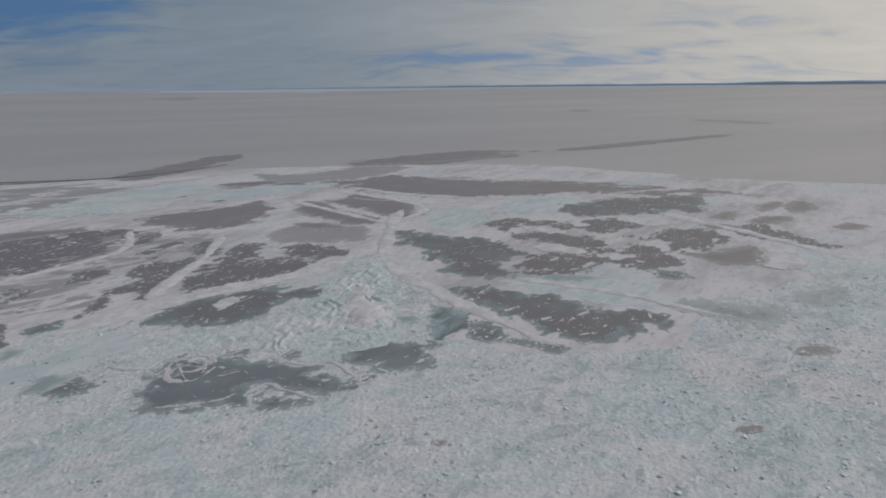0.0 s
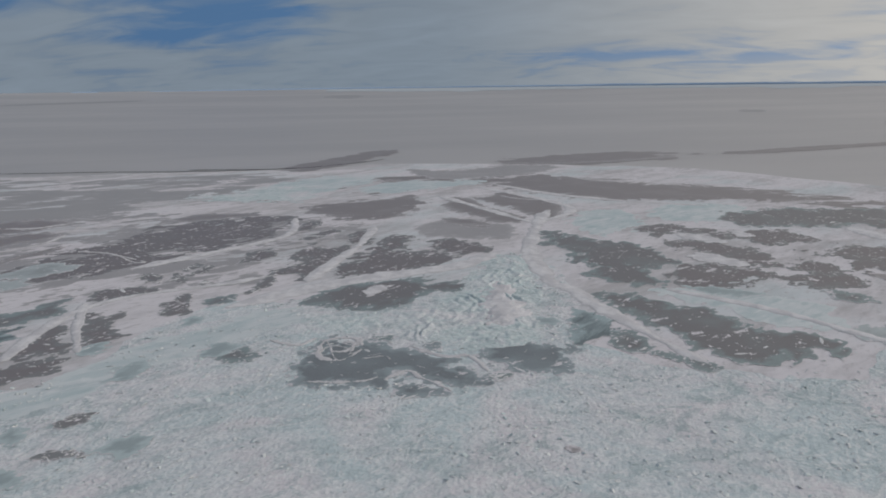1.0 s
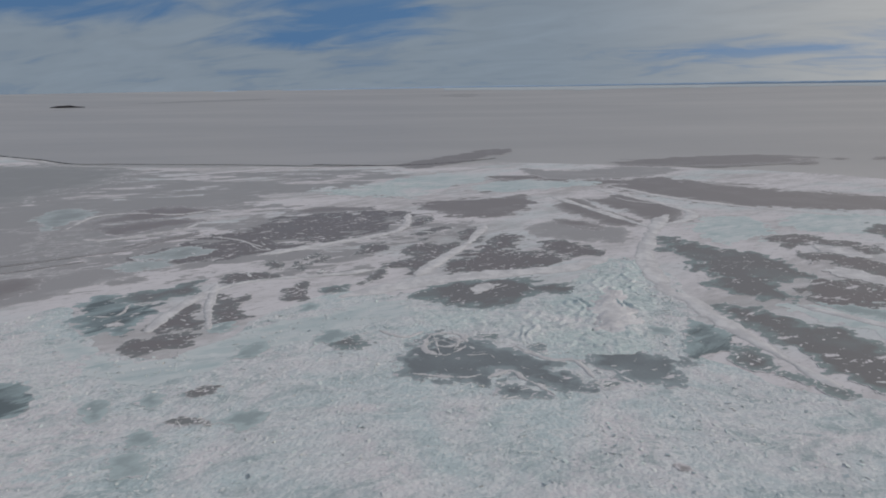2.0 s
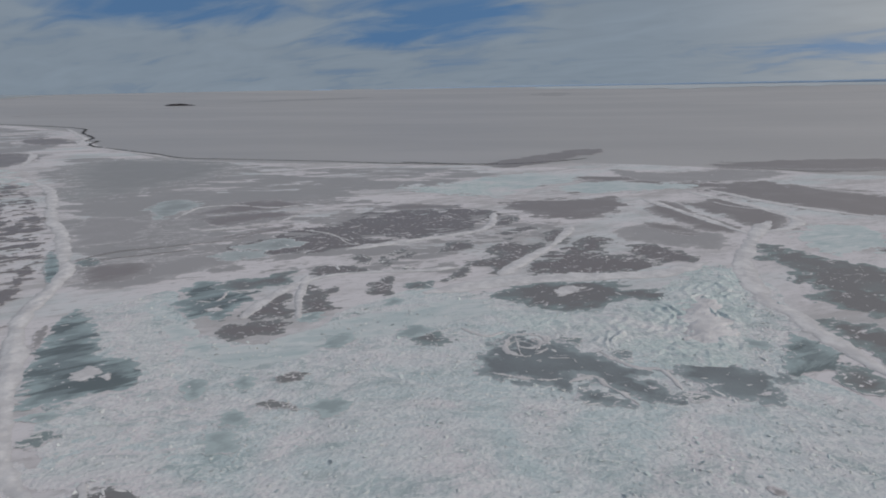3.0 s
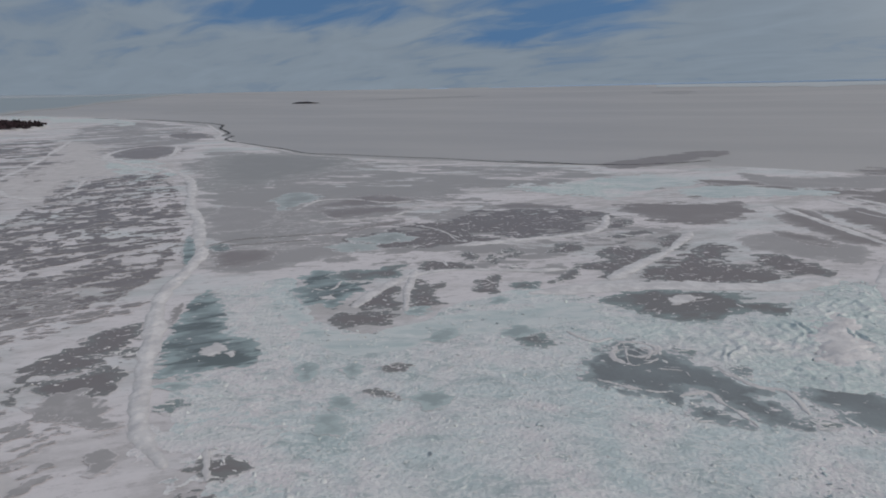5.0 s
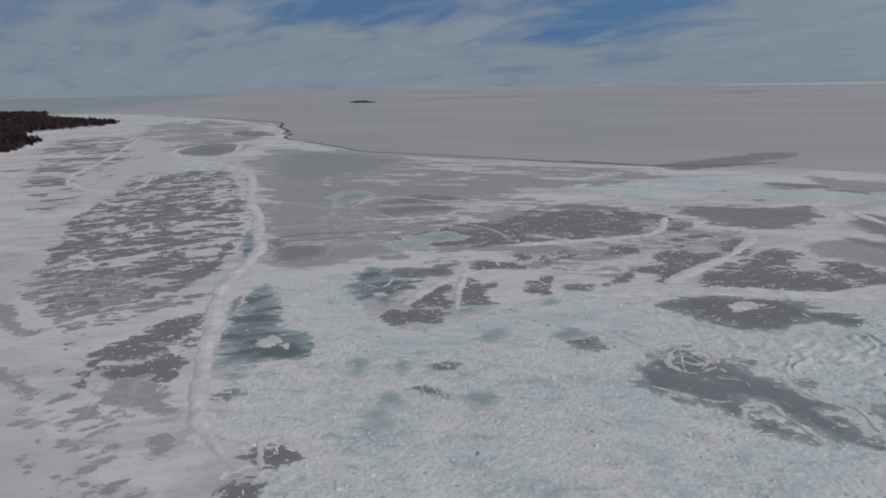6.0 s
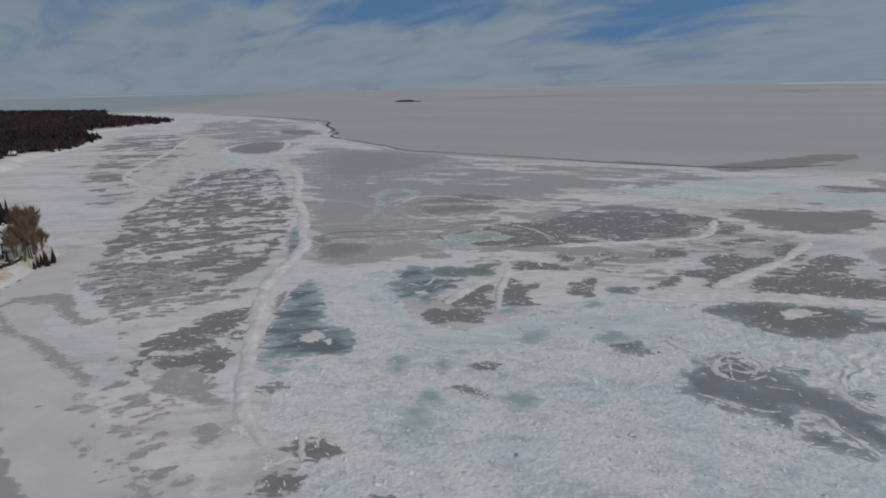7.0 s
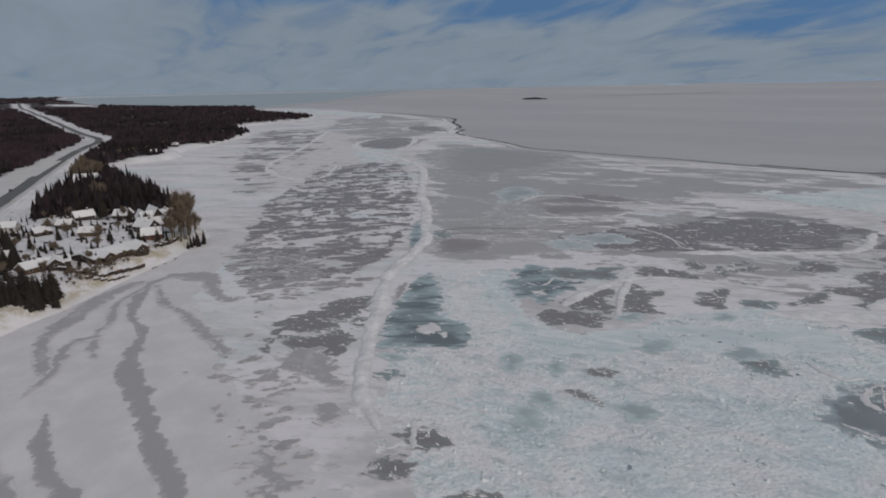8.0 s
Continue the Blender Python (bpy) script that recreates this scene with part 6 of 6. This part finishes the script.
# ---------------------------------------------------------------- the forest behind: thousands of trees in two sheets of stuff
def forest(name, seed, count, r0, r1, a0, a1, conifer, material, label):
    gen = np.random.RandomState(seed)
    r = np.exp(gen.uniform(math.log(r0), math.log(r1), count))
    a = np.radians(gen.uniform(a0, a1, count))
    x, y = -r * np.sin(a), r * np.cos(a)
    z, d = land_height(x, y)
    gap = line_distance(x, y, road_line)[0]
    clump = fbm(x / 90, y / 90, seed + 40, 3)
    shore_strip = d < 40
    ok = (d > np.where((x > -860) & (y > -60), 11, np.where(x > -1060, 24, 5))) & (gap > np.where(r < 800, 31, 22) + 0.004 * r) & ((clump > -0.02) | shore_strip | ((x > -820) & (y > -100)) if conifer else ((clump < 0.22) & ((x < -800) | (clump < -0.1))))
    ok &= ~((x > -620) & (y < -10) & (y > -95) & (x > -455))
    deg = np.degrees(np.arctan2(-x, y))
    ok &= ~((r > 2980) & (r < 4050) & (deg > 92.2) & (deg < 96.0) & (inside_distance(x, y, FIELD) > -260))
    ok &= ~((x < -3200) & (x > -3900) & (gap < 90))
    x, y, z, r = x[ok], y[ok], z[ok], r[ok]
    n = len(x)
    wide = (1.0 + r / 900.0) * gen.uniform(0.7, 1.25, n)
    tall = gen.uniform(7, 14, n) if conifer else gen.uniform(6, 11, n)
    tall = tall * np.where((x > -830) & (y > -100), gen.uniform(0.55, 1.55, n), 1.0)
    tris = []
    blades = 9 if conifer else 11
    for k in range(blades):
        th = gen.uniform(0, 2 * math.pi, n)
        if conifer:
            base = tall * (k / blades * 0.85)
            w = wide * 2.2 * (1 - k / blades) + 0.3
            tip = np.minimum(base + tall * 0.45, tall)
            p = np.stack([x + w * np.cos(th), y + w * np.sin(th), z + base], 1)
            q = np.stack([x + w * np.cos(th + 2.4), y + w * np.sin(th + 2.4), z + base * 0.9], 1)
            s = np.stack([x, y, z + tip], 1)
        else:
            w = wide * gen.uniform(0.5, 2.6, n)
            lift = tall * gen.uniform(0.1, 0.6, n)
            cx, cy = x + gen.normal(0, 1.0, n) * wide * 1.3, y + gen.normal(0, 1.0, n) * wide * 1.3
            p = np.stack([cx - 0.5 * w * np.cos(th), cy - 0.5 * w * np.sin(th), z + lift * 0.3], 1)
            q = np.stack([cx + 0.5 * w * np.cos(th), cy + 0.5 * w * np.sin(th), z + lift], 1)
            s = np.stack([cx + gen.normal(0, 1, n), cy + gen.normal(0, 1, n), z + tall * gen.uniform(0.7, 1.05, n)], 1)
        tris.append(np.stack([p, q, s], 1))
    v = np.stack(tris, 1).reshape(-1, 3)
    me = bpy.data.meshes.new(name)
    m = len(v) // 3
    me.vertices.add(len(v))
    me.vertices.foreach_set("co", v.astype(np.float32).ravel())
    me.loops.add(len(v))
    me.loops.foreach_set("vertex_index", np.arange(len(v), dtype=np.int32))
    me.polygons.add(m)
    me.polygons.foreach_set("loop_start", np.arange(0, len(v), 3, dtype=np.int32))
    me.update(calc_edges=True)
    me.materials.append(material)
    return tagged(new(name, me), label, "forest", kind="stuff")


forest("bare_wood", 7, 26000, 470, 4750, 66, 106, False, M_FORESTTWIG, "dense leafless brown wood on the low shore")
forest("conifer_wood", 8, 18000, 452, 4000, 66, 106, True, M_FORESTNEEDLE, "dark conifers massed along the shore")

# thin sheet whose pale colour imitates a glint below the far shore
X, Y = polar(3900, 4740, 14, 24, -26, 160)
A = np.degrees(np.arctan2(-X, Y))
F = np.minimum(np.minimum(24 - A, A + 26) * 30, 300) * (0.4 + fbm(A / 3, X * 0, 5, 3)) + (np.hypot(X, Y) - 4350)
far_glint = sheet("far_snow_ice", X, Y, F, bowl(np.hypot(X, Y)) + 1.0, M_FARGLINT)
tagged(far_glint, "bright strip below the far shore, a glint put into its colour", "snow", kind="structure")

# dull blue sheet over the far left lake, greyer towards its edge
X, Y = polar(2300, 4745, 40, 100, 50, 200)
A, R = np.degrees(np.arctan2(-X, Y)), np.hypot(X, Y)
F = np.minimum(np.minimum(A - 52, 100 - A) * 40, (R - 2700 - 150 * (78 - A)))+ 420 * fbm(X / 900, Y / 300, 45, 4)
far_blue = sheet("far_open_water", X, Y, F, bowl(R) + 0.7, M_FARBLUE)
tagged(far_blue, "dull blue sheet far out on the lake", "water", kind="structure")

# ---------------------------------------------------------------- far shore and islands
def far_shore(name, az0, az1, r, tall, seed, material, label):
    a = np.linspace(az0, az1, 260)
    t = (a - az0) / (az1 - az0)
    taper = np.clip(np.minimum(t * 6, (1 - t) * 6), 0, 1)
    top = tall * (0.25 + 0.75 * taper) * (0.8 + 0.5 * fbm(a / 6, a * 0, seed, 4))
    x, y = -np.sin(np.radians(a)), np.cos(np.radians(a))
    base = bowl(np.array([r]))[0]
    v, f = [], []
    n = len(a)
    for rr, zz in ((r, base - 3 + top * 0), (r + 6, base + top * 0.6), (r + 25, base + top), (r + 70, base - 3 + top * 0)):
        v.append(np.stack([x * rr, y * rr, zz], 1))
    for k in range(3):
        f += [(k * n + i, k * n + i + 1, (k + 1) * n + i + 1, (k + 1) * n + i) for i in range(n - 1)]
    me = bpy.data.meshes.new(name)
    me.from_pydata(np.vstack(v).tolist(), [], f)
    me.materials.append(material)
    return tagged(new(name, me), label, "far shore", kind="structure")


far_shore("backdrop_far_shore", 38.5, -60, 4760, 21, 3, M_FARSHORE, "low wooded shore beyond the lake, haze blue in its colour")
far_shore("backdrop_far_islet", 44.2, 42.2, 4760, 9, 5, M_FARSHORE, "small island on the horizon, haze blue in its colour")
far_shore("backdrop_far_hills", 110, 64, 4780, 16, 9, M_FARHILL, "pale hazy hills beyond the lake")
X, Y = np.meshgrid(np.linspace(-2640, -2420, 60), np.linspace(1640, 1880, 60))
F = 1 - np.hypot(((X + 2530) * 0.8 + (Y - 1760) * 0.6) / 62, (-(X + 2530) * 0.6 + (Y - 1760) * 0.8) / 26) + 0.4 * fbm(X / 30, Y / 30, 5, 3)
island = sheet("island", X, Y, F, bowl(np.hypot(X, Y)) + 9 * np.clip(F, 0, 1) ** 0.6 + 2 * fbm(X / 9, Y / 9, 8, 2) * np.clip(F * 3, 0, 1), M_FORESTNEEDLE)
tagged(island, "small dark wooded island in the frozen lake", "island")

# ---------------------------------------------------------------- loose blocks of ice over the brash field
def rubble(name, seed, count, r0, r1, a0, a1, outline, small, large, material, label):
    gen = np.random.RandomState(seed)
    r = np.sqrt(gen.uniform(r0 * r0, r1 * r1, count))
    a = np.radians(gen.uniform(a0, a1, count))
    x, y = -r * np.sin(a), r * np.cos(a)
    ok = (inside_distance(x, y, outline) > 1.0) & (fbm(x / 7, y / 7, seed + 4, 3) > -0.12)
    for ring in KEEP_CLEAR:
        lo, hi = ring.min(0), ring.max(0)
        near = np.nonzero(ok & (x > lo[0]) & (x < hi[0]) & (y > lo[1]) & (y < hi[1]))[0]
        if len(near):
            ok[near[inside_distance(x[near], y[near], ring) > 0]] = False
    x, y = x[ok], y[ok]
    n = len(x)
    size = small * (large / small) ** (gen.uniform(0, 1, n) ** 2.2)
    th = gen.uniform(0, 2 * math.pi, n)
    corner = np.array([(-1, -1, 0), (1, -1, 0), (1, 1, 0), (-1, 1, 0), (-0.8, -0.7, 1), (0.7, -0.8, 1), (0.75, 0.7, 1), (-0.7, 0.8, 1)], float)
    P = corner[None] * np.stack([size * gen.uniform(0.6, 1.3, n), size * gen.uniform(0.35, 0.8, n), size * gen.uniform(0.05, 0.17, n)], 1)[:, None, :]
    P += gen.normal(0, 0.12, P.shape) * size[:, None, None]
    tilt = gen.normal(0, 0.2, (n, 1))
    P[:, :, 2] += P[:, :, 0] * tilt
    c, s = np.cos(th)[:, None], np.sin(th)[:, None]
    Q = np.stack([P[:, :, 0] * c - P[:, :, 1] * s + x[:, None], P[:, :, 0] * s + P[:, :, 1] * c + y[:, None], P[:, :, 2] + 0.18], 2)
    v = Q.reshape(-1, 3)
    quads = np.array([(4, 5, 6, 7), (0, 1, 5, 4), (1, 2, 6, 5), (2, 3, 7, 6), (3, 0, 4, 7)])
    f = (quads[None] + 8 * np.arange(n)[:, None, None]).reshape(-1, 4)
    me = bpy.data.meshes.new(name)
    me.vertices.add(len(v))
    me.vertices.foreach_set("co", v.astype(np.float32).ravel())
    me.loops.add(f.size)
    me.loops.foreach_set("vertex_index", f.astype(np.int32).ravel())
    me.polygons.add(len(f))
    me.polygons.foreach_set("loop_start", np.arange(0, f.size, 4, dtype=np.int32))
    me.update(calc_edges=True)
    me.materials.append(material)
    return tagged(new(name, me), label, "ice rubble", kind="stuff")


CONE = spline([(-52, 205), (-62, 235), (-52, 265), (-42, 300), (-30, 305), (-16, 270), (-8, 235), (-4, 205), (-25, 195)], 3)
rubble("cone_rubble", 43, 4500, 190, 310, -2, 22, CONE, 0.2, 1.0, M_BLOCK, "tumbled teal blocks of ice on a mound")
RIGHT = spline([(60, 185), (110, 225), (210, 262), (300, 280), (300, 150), (150, 90), (60, 120)], 3)
rubble("right_rubble", 45, 8000, 120, 330, -70, -18, RIGHT, 0.12, 0.5, M_BLOCK, "tumbled pale blocks of ice by open patches")
rubble("ice_rubble", 41, 34000, 60, 330, -48, 75, brash_line, 0.12, 0.85, M_BLOCK, "loose pale blocks of broken ice")
